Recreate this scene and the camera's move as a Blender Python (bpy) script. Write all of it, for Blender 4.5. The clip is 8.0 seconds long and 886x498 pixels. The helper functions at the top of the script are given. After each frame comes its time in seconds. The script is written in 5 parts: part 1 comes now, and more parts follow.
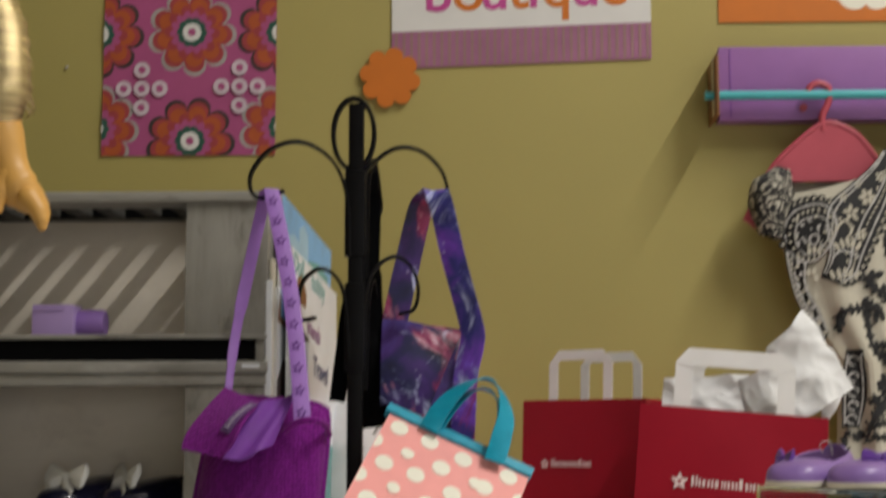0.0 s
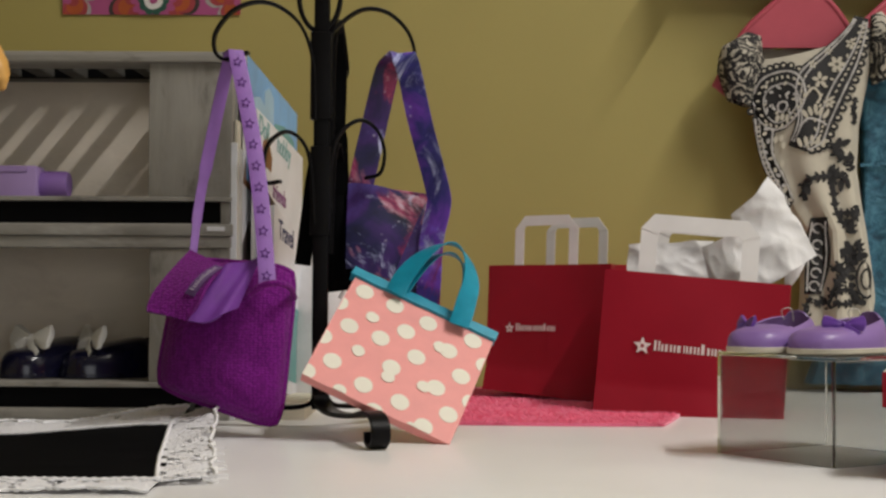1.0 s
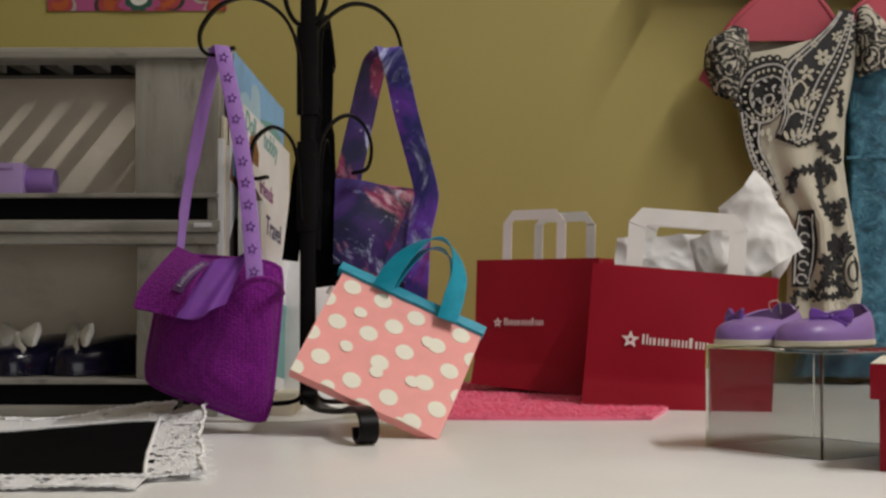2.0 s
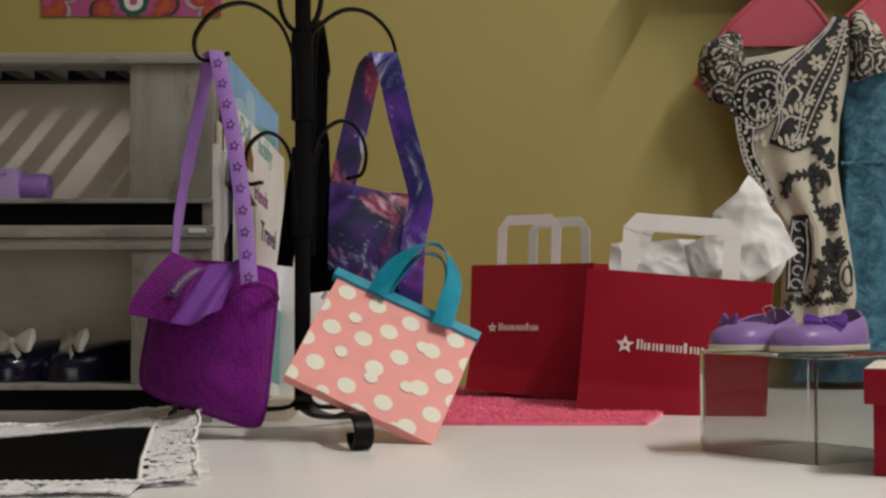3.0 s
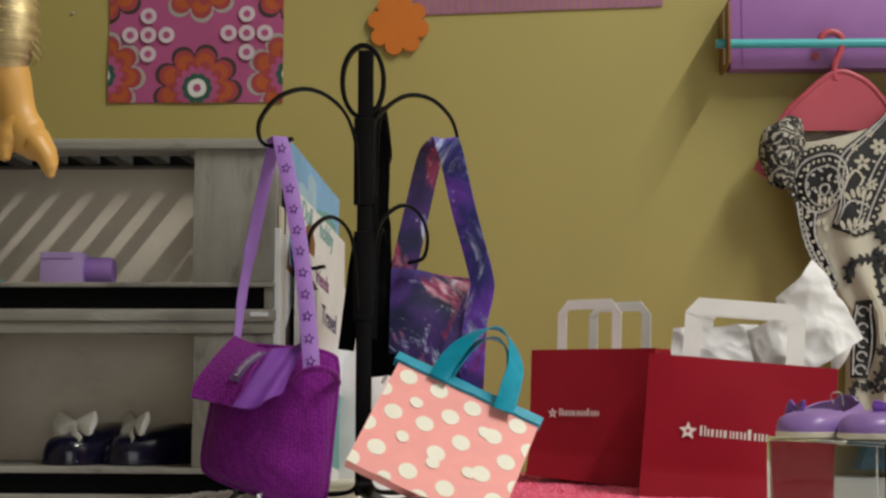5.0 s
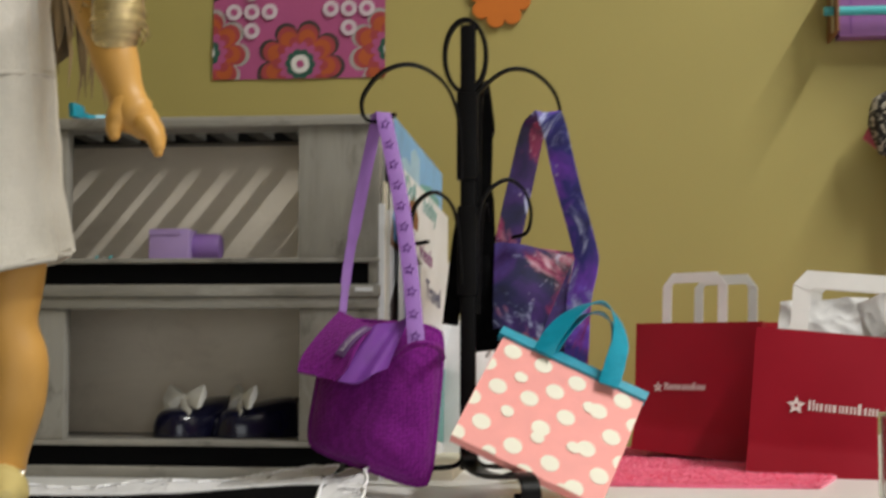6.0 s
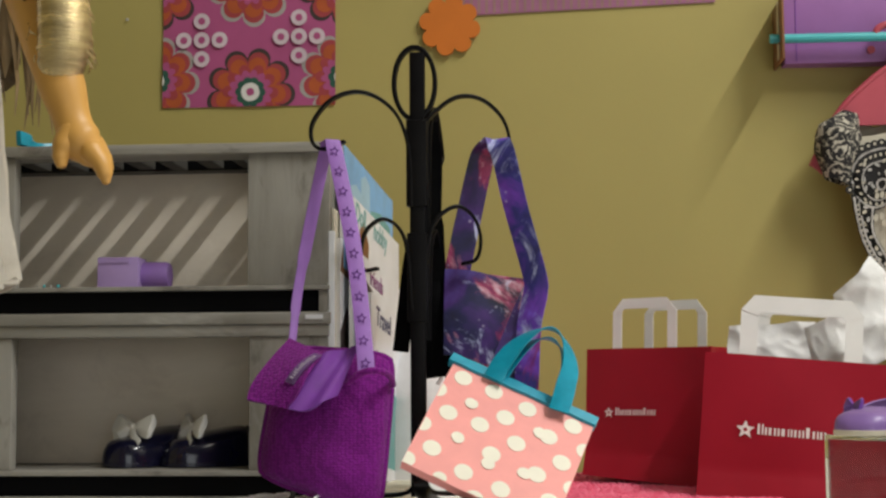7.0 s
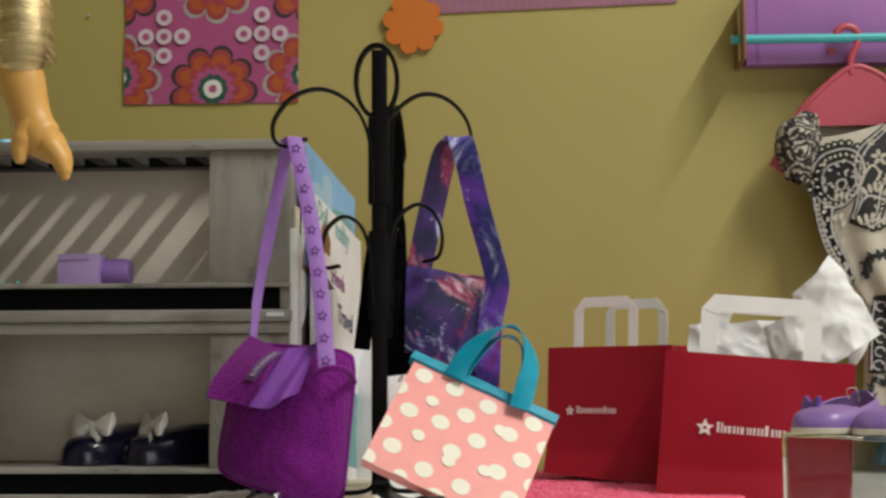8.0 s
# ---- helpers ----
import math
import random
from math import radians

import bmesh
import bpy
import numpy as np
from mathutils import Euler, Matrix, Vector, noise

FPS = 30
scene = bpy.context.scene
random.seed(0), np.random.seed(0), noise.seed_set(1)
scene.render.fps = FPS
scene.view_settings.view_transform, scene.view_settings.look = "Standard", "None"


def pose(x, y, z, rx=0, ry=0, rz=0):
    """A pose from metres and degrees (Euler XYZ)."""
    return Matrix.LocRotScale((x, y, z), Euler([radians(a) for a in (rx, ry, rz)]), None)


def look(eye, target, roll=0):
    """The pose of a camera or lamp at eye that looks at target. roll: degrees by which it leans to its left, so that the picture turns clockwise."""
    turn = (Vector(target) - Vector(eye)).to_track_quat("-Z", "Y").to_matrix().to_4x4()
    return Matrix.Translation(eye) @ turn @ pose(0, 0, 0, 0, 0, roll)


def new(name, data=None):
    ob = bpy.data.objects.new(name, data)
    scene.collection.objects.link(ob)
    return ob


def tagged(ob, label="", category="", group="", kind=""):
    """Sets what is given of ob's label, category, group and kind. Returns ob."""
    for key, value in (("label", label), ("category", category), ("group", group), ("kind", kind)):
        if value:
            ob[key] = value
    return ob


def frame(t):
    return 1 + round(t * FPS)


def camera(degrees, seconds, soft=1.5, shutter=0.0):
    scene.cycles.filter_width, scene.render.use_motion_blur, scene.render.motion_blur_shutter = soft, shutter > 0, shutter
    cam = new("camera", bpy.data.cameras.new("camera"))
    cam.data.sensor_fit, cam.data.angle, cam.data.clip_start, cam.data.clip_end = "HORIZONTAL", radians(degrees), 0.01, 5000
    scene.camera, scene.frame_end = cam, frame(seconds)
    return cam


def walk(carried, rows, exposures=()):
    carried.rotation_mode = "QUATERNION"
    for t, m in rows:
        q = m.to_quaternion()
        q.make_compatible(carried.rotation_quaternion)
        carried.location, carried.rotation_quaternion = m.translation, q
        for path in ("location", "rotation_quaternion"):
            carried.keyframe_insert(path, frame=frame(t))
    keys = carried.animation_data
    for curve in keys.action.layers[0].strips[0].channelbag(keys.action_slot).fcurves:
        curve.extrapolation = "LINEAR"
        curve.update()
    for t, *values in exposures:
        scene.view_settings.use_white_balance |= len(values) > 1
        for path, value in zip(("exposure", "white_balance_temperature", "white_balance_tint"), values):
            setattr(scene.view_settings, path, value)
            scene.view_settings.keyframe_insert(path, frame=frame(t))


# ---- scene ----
from mathutils import bvhtree

cam = camera(33.56, 8.0, soft=2.5, shutter=0.5)
PATH = [
    (0.0, pose(-0.0076, -0.0013, 0.0886, 96.890, 0.060, 1.948)),
    (0.2, pose(-0.0075, -0.0014, 0.0880, 95.020, 0.277, 2.597)),
    (0.3, pose(-0.0073, -0.0011, 0.0878, 93.930, 0.463, 2.695)),
    (0.5, pose(-0.0068, -0.0002, 0.0871, 90.873, -0.034, 2.673)),
    (0.6, pose(-0.0068, 0.0003, 0.0879, 88.975, -0.154, 2.438)),
    (0.7, pose(-0.0067, 0.0009, 0.0885, 88.846, -0.518, 2.089)),
    (0.8, pose(-0.0066, 0.0014, 0.0889, 89.859, -0.472, 1.550)),
    (1.0, pose(-0.0062, 0.0023, 0.0891, 91.601, -0.330, 0.688)),
    (1.5, pose(-0.0060, 0.0032, 0.0888, 91.362, -0.063, 0.340)),
    (3.0, pose(-0.0057, 0.0025, 0.0890, 91.611, 0.062, 0.036)),
    (3.5, pose(-0.0070, 0.0027, 0.0891, 91.630, 0.000, -0.000)),
    (3.8, pose(-0.0078, 0.0028, 0.0891, 91.660, -0.160, 0.130)),
    (4.0, pose(-0.0084, 0.0029, 0.0891, 91.831, -0.421, 1.012)),
    (4.2, pose(-0.0091, 0.0034, 0.0894, 92.524, -0.430, 1.728)),
    (5.3, pose(-0.0117, 0.0036, 0.0892, 95.126, 0.132, 2.537)),
    (5.5, pose(-0.0127, 0.0041, 0.0900, 93.936, 0.112, 4.597)),
    (5.6, pose(-0.0128, 0.0041, 0.0907, 93.416, 0.142, 5.766)),
    (5.8, pose(-0.0128, 0.0040, 0.0916, 92.732, -0.168, 6.729)),
    (5.9, pose(-0.0124, 0.0039, 0.0918, 93.196, -0.454, 6.490)),
    (6.0, pose(-0.0116, 0.0038, 0.0915, 93.756, -0.103, 6.121)),
    (6.2, pose(-0.0112, 0.0034, 0.0917, 94.412, -0.255, 5.183)),
    (6.5, pose(-0.0097, 0.0030, 0.0905, 94.664, 0.186, 4.357)),
    (7.0, pose(-0.0090, 0.0029, 0.0904, 94.853, 0.344, 4.349)),
    (7.5, pose(-0.0087, 0.0034, 0.0900, 94.722, 0.303, 4.310)),
    (8.0, pose(-0.0069, 0.0024, 0.0894, 94.818, 0.242, 2.959)),
]
walk(cam, PATH, exposures=[(0.0, -0.28, 6450, 8), (0.6, -0.16, 6500, 10), (1.0, -0.40, 6500, 10), (1.5, -0.51, 6480, 10), (3.5, -0.55, 6480, 10), (4.2, -0.45, 6480, 10), (5.3, -0.11, 6400, 6), (6.0, -0.04, 6400, 6), (8.0, -0.07, 6400, 6)])

# ---- light ----
world = bpy.data.worlds.new("room_air")
scene.world = world
world.use_nodes = True
world.node_tree.nodes["Background"].inputs[0].default_value = (0.9, 0.92, 1.0, 1)
world.node_tree.nodes["Background"].inputs[1].default_value = 0.02


def area_lamp(name, m, sx, sy, watts, color):
    d = bpy.data.lights.new(name, "AREA")
    d.shape, d.size, d.size_y, d.energy, d.color = "RECTANGLE", sx, sy, watts, color
    ob = new(name, d)
    ob.matrix_world = m
    return ob


area_lamp("ceiling_tube_light", pose(1.05, 0.14, 1.85), 0.06, 1.25, 48, (1.0, 0.955, 0.905))
# weak overhead fill, added to balance the tube; not a fitting of the shop
area_lamp("overhead_fill_light", look((0.35, 0.45, 1.86), (0.35, 0.46, 0.0)), 0.9, 0.5, 3.5, (1.0, 0.98, 0.94))
# low frontal fill added to brighten the shelf cavities; no window stands there
area_lamp("front_fill_light", look((0.6, -2.5, 0.35), (-0.1, 1.2, 0.1)), 1.8, 1.0, 11, (0.95, 0.97, 1.0))


# ---- helpers of this scene ----
INV = {}


def thing(name, base, label, category, group="", kind="", rz=0.0):
    ob = new(name)
    m = pose(*base, 0, 0, rz)
    ob.matrix_world = m
    ob.empty_display_size = 0.01
    INV[ob] = m.inverted()
    return tagged(ob, label, category, group, kind)


def mesh_of(name, bm, material, smooth=True):
    me = bpy.data.meshes.new(name)
    bmesh.ops.recalc_face_normals(bm, faces=bm.faces)
    bm.to_mesh(me)
    bm.free()
    for m in material if isinstance(material, (list, tuple)) else [material]:
        me.materials.append(m)
    if smooth:
        me.shade_smooth()
        me.set_sharp_from_angle(angle=radians(38))
    return me


def part(name, bm, material, parent, label="", smooth=True, local=False):
    """Links a bmesh as one mesh under a thing or a part; bm is in world metres unless local."""
    inv = INV[parent]
    if not local:
        bm.transform(inv)
    ob = new(name, mesh_of(name, bm, material, smooth))
    ob.parent = parent
    INV[ob] = inv
    return tagged(ob, label)


def solo(name, bm, material, base, label, category, group="", kind="", smooth=True):
    """A thing that is one mesh."""
    bm.transform(Matrix.Translation(base).inverted())
    ob = new(name, mesh_of(name, bm, material, smooth))
    ob.matrix_world = Matrix.Translation(base)
    INV[ob] = Matrix.Translation(base).inverted()
    return tagged(ob, label, category, group, kind)


def box(x0, x1, y0, y1, z0, z1, bevel=0.0, bm=None):
    b = bmesh.new()
    vs = [b.verts.new((x, y, z)) for x in (x0, x1) for y in (y0, y1) for z in (z0, z1)]
    for f in ((0, 1, 3, 2), (4, 6, 7, 5), (0, 4, 5, 1), (2, 3, 7, 6), (0, 2, 6, 4), (1, 5, 7, 3)):
        b.faces.new([vs[i] for i in f])
    if bevel:
        bmesh.ops.bevel(b, geom=b.edges[:], offset=bevel, segments=2, affect="EDGES", profile=0.6)
    return join(bm, b)


def join(bm, b):
    if bm is None:
        return b
    index = {v: bm.verts.new(v.co) for v in b.verts}
    for f in b.faces:
        g = bm.faces.new([index[v] for v in f.verts])
        g.material_index = f.material_index
    b.free()
    return bm


def loft(rings, caps=True, bm=None, slot=0):
    """Skins a row of closed rings of equal count."""
    bm = bm or bmesh.new()
    made = [[bm.verts.new(p) for p in r] for r in rings]
    n = len(made[0])
    for a, b in zip(made, made[1:]):
        for i in range(n):
            bm.faces.new((a[i], a[(i + 1) % n], b[(i + 1) % n], b[i])).material_index = slot
    if caps:
        bm.faces.new(made[0][::-1]).material_index = slot
        bm.faces.new(made[-1]).material_index = slot
    return bm


def smooth_path(points, per=6):
    """Catmull-Rom through the points."""
    p = [Vector(q) for q in points]
    p = [2 * p[0] - p[1]] + p + [2 * p[-1] - p[-2]]
    out = []
    for i in range(1, len(p) - 2):
        for k in range(per):
            t = k / per
            out.append(0.5 * (2 * p[i] + (p[i + 1] - p[i - 1]) * t + (2 * p[i - 1] - 5 * p[i] + 4 * p[i + 1] - p[i + 2]) * t * t
                              + (3 * p[i] - p[i - 1] - 3 * p[i + 1] + p[i + 2]) * t ** 3))
    return out + [p[-2]]


def sweep(points, side, wide, thick, bm=None, slot=0, rounded=False):
    """A flat strip (or rounded bar) along points. side: across direction, one vector or one per point."""
    pts = [Vector(q) for q in points]
    rings = []
    for i, p in enumerate(pts):
        tangent = (pts[min(i + 1, len(pts) - 1)] - pts[max(i - 1, 0)]).normalized()
        s = Vector(side[i] if isinstance(side, list) else side)
        s = (s - tangent * s.dot(tangent)).normalized()
        n = tangent.cross(s)
        w = (wide[i] if isinstance(wide, (list, tuple)) else wide) / 2
        h = (thick[i] if isinstance(thick, (list, tuple)) else thick) / 2
        if rounded:
            rings.append([p + s * w * math.cos(a) + n * h * math.sin(a) for a in (2 * math.pi * k / 10 for k in range(10))])
        else:
            rings.append([p + s * w * a + n * h * b for a, b in ((-1, -0.6), (-0.9, -1), (0.9, -1), (1, -0.6), (1, 0.6), (0.9, 1), (-0.9, 1), (-1, 0.6))])
    return loft(rings, True, bm, slot)


def tube(points, r, bm=None, slot=0):
    d = 2 * r if not isinstance(r, (list, tuple)) else [2 * q for q in r]
    side = (0.31, 0.87, 0.38)
    return sweep(points, side, d, d, bm, slot, rounded=True)


def sheet(fn, nu, nv, thick=0.0006, bm=None, slot=0):
    """A cloth: fn(u, v) gives a point, u and v from 0 to 1; closed with a back side at that thickness."""
    b = bmesh.new()
    grid = [[Vector(fn(i / nu, j / nv)) for j in range(nv + 1)] for i in range(nu + 1)]
    front = [[b.verts.new(p) for p in row] for row in grid]
    back = []
    for i in range(nu + 1):
        row = []
        for j in range(nv + 1):
            du = grid[min(i + 1, nu)][j] - grid[max(i - 1, 0)][j]
            dv = grid[i][min(j + 1, nv)] - grid[i][max(j - 1, 0)]
            row.append(b.verts.new(grid[i][j] + du.cross(dv).normalized() * thick))
        back.append(row)
    for i in range(nu):
        for j in range(nv):
            b.faces.new((front[i][j], front[i + 1][j], front[i + 1][j + 1], front[i][j + 1]))
            b.faces.new((back[i][j], back[i][j + 1], back[i + 1][j + 1], back[i + 1][j]))
    for i in range(nu):
        b.faces.new((front[i][0], back[i][0], back[i + 1][0], front[i + 1][0]))
        b.faces.new((front[i][nv], front[i + 1][nv], back[i + 1][nv], back[i][nv]))
    for j in range(nv):
        b.faces.new((front[0][j], front[0][j + 1], back[0][j + 1], back[0][j]))
        b.faces.new((front[nu][j], back[nu][j], back[nu][j + 1], front[nu][j + 1]))
    for f in b.faces:
        f.material_index = slot
    return join(bm, b)


def prism(poly, o, ex, ey, en, bm=None, slot=0):
    """A plate: the outline poly (x, y) in the plane o + x ex + y ey, thickened along en."""
    o, ex, ey, en = Vector(o), Vector(ex), Vector(ey), Vector(en)
    return loft([[o + ex * x + ey * y for x, y in poly], [o + ex * x + ey * y + en for x, y in poly]], True, bm, slot)


def disc(r, n=20, cx=0.0, cy=0.0, ry=None):
    return [(cx + r * math.cos(2 * math.pi * k / n), cy + (ry or r) * math.sin(2 * math.pi * k / n)) for k in range(n)]


def star(r, inner=0.42, cx=0.0, cy=0.0, turn=90.0, points=5):
    return [(cx + (r if k % 2 == 0 else r * inner) * math.cos(radians(turn) + math.pi * k / points),
             cy + (r if k % 2 == 0 else r * inner) * math.sin(radians(turn) + math.pi * k / points)) for k in range(2 * points)]


def bilinear(a, b, c, d):
    """Corners: a top-left, b top-right, c bottom-right, d bottom-left; u right, v down."""
    a, b, c, d = (Vector(q) for q in (a, b, c, d))
    return lambda u, v: a * (1 - u) * (1 - v) + b * u * (1 - v) + c * u * v + d * (1 - u) * v


# ---- materials ----
def nodes_of(name):
    m = bpy.data.materials.new(name)
    m.use_nodes = True
    nt = m.node_tree
    return m, nt, nt.nodes["Principled BSDF"]


def add(nt, kind, **props):
    n = nt.nodes.new(kind)
    for k, v in props.items():
        if k in n.inputs.keys():
            n.inputs[k].default_value = v
    return n


def coords(nt, stretch=(1, 1, 1)):
    c = nt.nodes.new("ShaderNodeTexCoord")
    mp = nt.nodes.new("ShaderNodeMapping")
    mp.inputs["Scale"].default_value = stretch
    nt.links.new(c.outputs["Object"], mp.inputs["Vector"])
    return mp.outputs["Vector"]


def noise_tex(nt, vec, scale, detail=4.0, rough=0.6, distort=0.0):
    n = add(nt, "ShaderNodeTexNoise", Scale=scale, Detail=detail, Roughness=rough, Distortion=distort)
    nt.links.new(vec, n.inputs["Vector"])
    return n.outputs["Fac"]


def ramp(nt, fac, stops):
    r = nt.nodes.new("ShaderNodeValToRGB")
    e = r.color_ramp.elements
    while len(e) < len(stops):
        e.new(0.5)
    for s, (p, c) in zip(e, stops):
        s.position, s.color = p, (*c, 1)
    nt.links.new(fac, r.inputs["Fac"])
    return r.outputs["Color"]


def bump(nt, bsdf, height, strength, distance=0.0005):
    b = add(nt, "ShaderNodeBump", Strength=strength, Distance=distance)
    nt.links.new(height, b.inputs["Height"])
    nt.links.new(b.outputs["Normal"], bsdf.inputs["Normal"])


def mathn(nt, op, a, b=None):
    n = nt.nodes.new("ShaderNodeMath")
    n.operation = op
    for i, q in enumerate((a, b)):
        if q is None:
            continue
        if isinstance(q, (int, float)):
            n.inputs[i].default_value = q
        else:
            nt.links.new(q, n.inputs[i])
    return n.outputs[0]


def mix(nt, fac, a, b):
    n = nt.nodes.new("ShaderNodeMix")
    n.data_type = "RGBA"
    for sock, q in ((n.inputs["Factor"], fac), (n.inputs["A"], a), (n.inputs["B"], b)):
        if isinstance(q, tuple):
            sock.default_value = (*q, 1) if len(q) == 3 else q
        elif isinstance(q, (int, float)):
            sock.default_value = q
        else:
            nt.links.new(q, sock)
    return n.outputs["Result"]


def plain(name, color, rough=0.5, metal=0.0, vary=0.12, coarse=30.0, fine=400.0, relief=0.1, depth=0.0003, stretch=(1, 1, 1), sheen=0.0, spec=0.5):
    """Painted, plastic, paper or cloth surface with two scales of variation."""
    m, nt, b = nodes_of(name)
    vec = coords(nt, stretch)
    big, small = noise_tex(nt, vec, coarse, 3), noise_tex(nt, vec, fine, 5)
    dark = tuple(c * (1 - vary) for c in color)
    light = tuple(min(1, c * (1 + vary)) for c in color)
    c1 = ramp(nt, big, [(0.3, dark), (0.7, light)])
    c2 = mix(nt, mathn(nt, "MULTIPLY", small, 0.35), c1, dark)
    nt.links.new(c2, b.inputs["Base Color"])
    nt.links.new(mathn(nt, "ADD", mathn(nt, "MULTIPLY", big, 0.15), rough - 0.07), b.inputs["Roughness"])
    b.inputs["Metallic"].default_value = metal
    b.inputs["Specular IOR Level"].default_value = spec
    if sheen:
        b.inputs["Sheen Weight"].default_value = sheen
    if relief:
        bump(nt, b, small, relief, depth)
    return m


def wood_grey(name, along, tone=1.0, contrast=1.0, warm=1.0):
    """Weathered grey-washed wood; along: stretch that runs the grain."""
    m, nt, b = nodes_of(name)
    vec = coords(nt, along)
    grain = noise_tex(nt, vec, 60, 8, 0.7, 0.6)
    blot = noise_tex(nt, coords(nt), 14, 4)
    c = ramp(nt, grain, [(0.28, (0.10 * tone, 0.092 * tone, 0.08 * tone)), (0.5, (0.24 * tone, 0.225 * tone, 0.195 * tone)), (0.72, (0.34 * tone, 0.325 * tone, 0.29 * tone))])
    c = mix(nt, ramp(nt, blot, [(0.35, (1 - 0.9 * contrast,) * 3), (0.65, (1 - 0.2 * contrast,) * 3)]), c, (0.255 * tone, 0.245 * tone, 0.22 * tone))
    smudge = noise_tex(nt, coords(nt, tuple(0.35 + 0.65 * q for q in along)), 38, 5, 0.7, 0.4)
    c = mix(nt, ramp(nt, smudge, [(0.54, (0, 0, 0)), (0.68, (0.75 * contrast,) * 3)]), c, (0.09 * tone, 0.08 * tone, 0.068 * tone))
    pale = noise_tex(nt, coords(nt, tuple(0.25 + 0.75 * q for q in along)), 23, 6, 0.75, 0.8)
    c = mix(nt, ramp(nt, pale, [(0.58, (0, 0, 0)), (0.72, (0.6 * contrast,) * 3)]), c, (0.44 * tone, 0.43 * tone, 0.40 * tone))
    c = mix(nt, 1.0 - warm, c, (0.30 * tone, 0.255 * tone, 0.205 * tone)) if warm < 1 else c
    nt.links.new(c, b.inputs["Base Color"])
    b.inputs["Roughness"].default_value = 0.75
    bump(nt, b, grain, 0.35, 0.0006)
    return m


def knit(name, color, scale=430.0):
    """Chunky knitted yarn: rows of small loops with soft gaps, their shade painted as darker colour."""
    m, nt, b = nodes_of(name)
    vec = coords(nt, (1.0, 1.0, 1.5))
    v = add(nt, "ShaderNodeTexVoronoi", Scale=scale)
    v.inputs["Randomness"].default_value = 0.45
    nt.links.new(vec, v.inputs["Vector"])
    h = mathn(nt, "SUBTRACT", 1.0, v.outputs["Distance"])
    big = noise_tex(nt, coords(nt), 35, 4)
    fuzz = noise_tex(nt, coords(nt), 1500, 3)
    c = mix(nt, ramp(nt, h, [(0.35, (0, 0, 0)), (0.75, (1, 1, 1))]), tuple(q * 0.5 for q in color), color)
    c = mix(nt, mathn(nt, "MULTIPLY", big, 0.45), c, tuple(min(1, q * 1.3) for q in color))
    nt.links.new(c, b.inputs["Base Color"])
    b.inputs["Roughness"].default_value = 0.95
    b.inputs["Specular IOR Level"].default_value = 0.15
    b.inputs["Sheen Weight"].default_value = 0.08
    bump(nt, b, mathn(nt, "ADD", h, mathn(nt, "MULTIPLY", fuzz, 0.3)), 0.7, 0.0010)
    return m


def galaxy(name, shift=0.0, pink=0.0, pale=0.0, turn=0.0, lift=1.0):
    """Nebula print. shift: another stretch of the cloth; pink and pale: more of those clouds; turn: the lean of the streaks."""
    m, nt, b = nodes_of(name)
    mp = nt.nodes.new("ShaderNodeMapping")
    mp.inputs["Location"].default_value = (shift, shift * 0.7, shift * 1.3)
    mp.inputs["Rotation"].default_value = (0, turn, 0)
    nt.links.new(coords(nt), mp.inputs["Vector"])
    st = nt.nodes.new("ShaderNodeMapping")
    st.inputs["Scale"].default_value = (1.0, 1.0, 0.42)
    nt.links.new(mp.outputs[0], st.inputs["Vector"])
    vec, streak = mp.outputs[0], st.outputs[0]
    n1 = noise_tex(nt, streak, 30, 5, 0.6, 0.5)
    n2 = noise_tex(nt, streak, 46, 6, 0.66, 0.7)
    n3 = noise_tex(nt, vec, 20, 4, 0.6, 0.3)
    c = ramp(nt, n3, [(0.36, tuple(lift * q for q in (0.005, 0.006, 0.03))), (0.47, tuple(lift * q for q in (0.016, 0.014, 0.10))), (0.56, tuple(lift * q for q in (0.07, 0.020, 0.20))), (0.68, tuple(lift * q for q in (0.11, 0.07, 0.38)))])
    red = ramp(nt, n2, [(0.38, (0.08, 0.006, 0.06)), (0.50, (0.36, 0.025, 0.11)), (0.62, (0.70, 0.42, 0.50))])
    c = mix(nt, ramp(nt, n1, [(0.55 - 0.1 * pink, (0, 0, 0)), (0.62 - 0.1 * pink, (0.9, 0.9, 0.9))]), c, red)
    wisp = ramp(nt, n2, [(0.48, (0.06, 0.07, 0.36)), (0.66, (0.62, 0.66, 0.95))])
    c = mix(nt, ramp(nt, n2, [(0.57 - 0.1 * pale, (0, 0, 0)), (0.67 - 0.1 * pale, (0.9, 0.9, 0.9))]), c, wisp)
    v = add(nt, "ShaderNodeTexVoronoi", Scale=95.0)
    nt.links.new(vec, v.inputs["Vector"])
    spark = ramp(nt, v.outputs["Distance"], [(0.04, (1, 1, 1)), (0.13, (0, 0, 0))])
    c = mix(nt, mathn(nt, "MULTIPLY", spark, 0.45), c, (0.75, 0.7, 0.9))
    nt.links.new(c, b.inputs["Base Color"])
    b.inputs["Roughness"].default_value = 0.5
    bump(nt, b, noise_tex(nt, vec, 700, 3), 0.1, 0.0003)
    return m


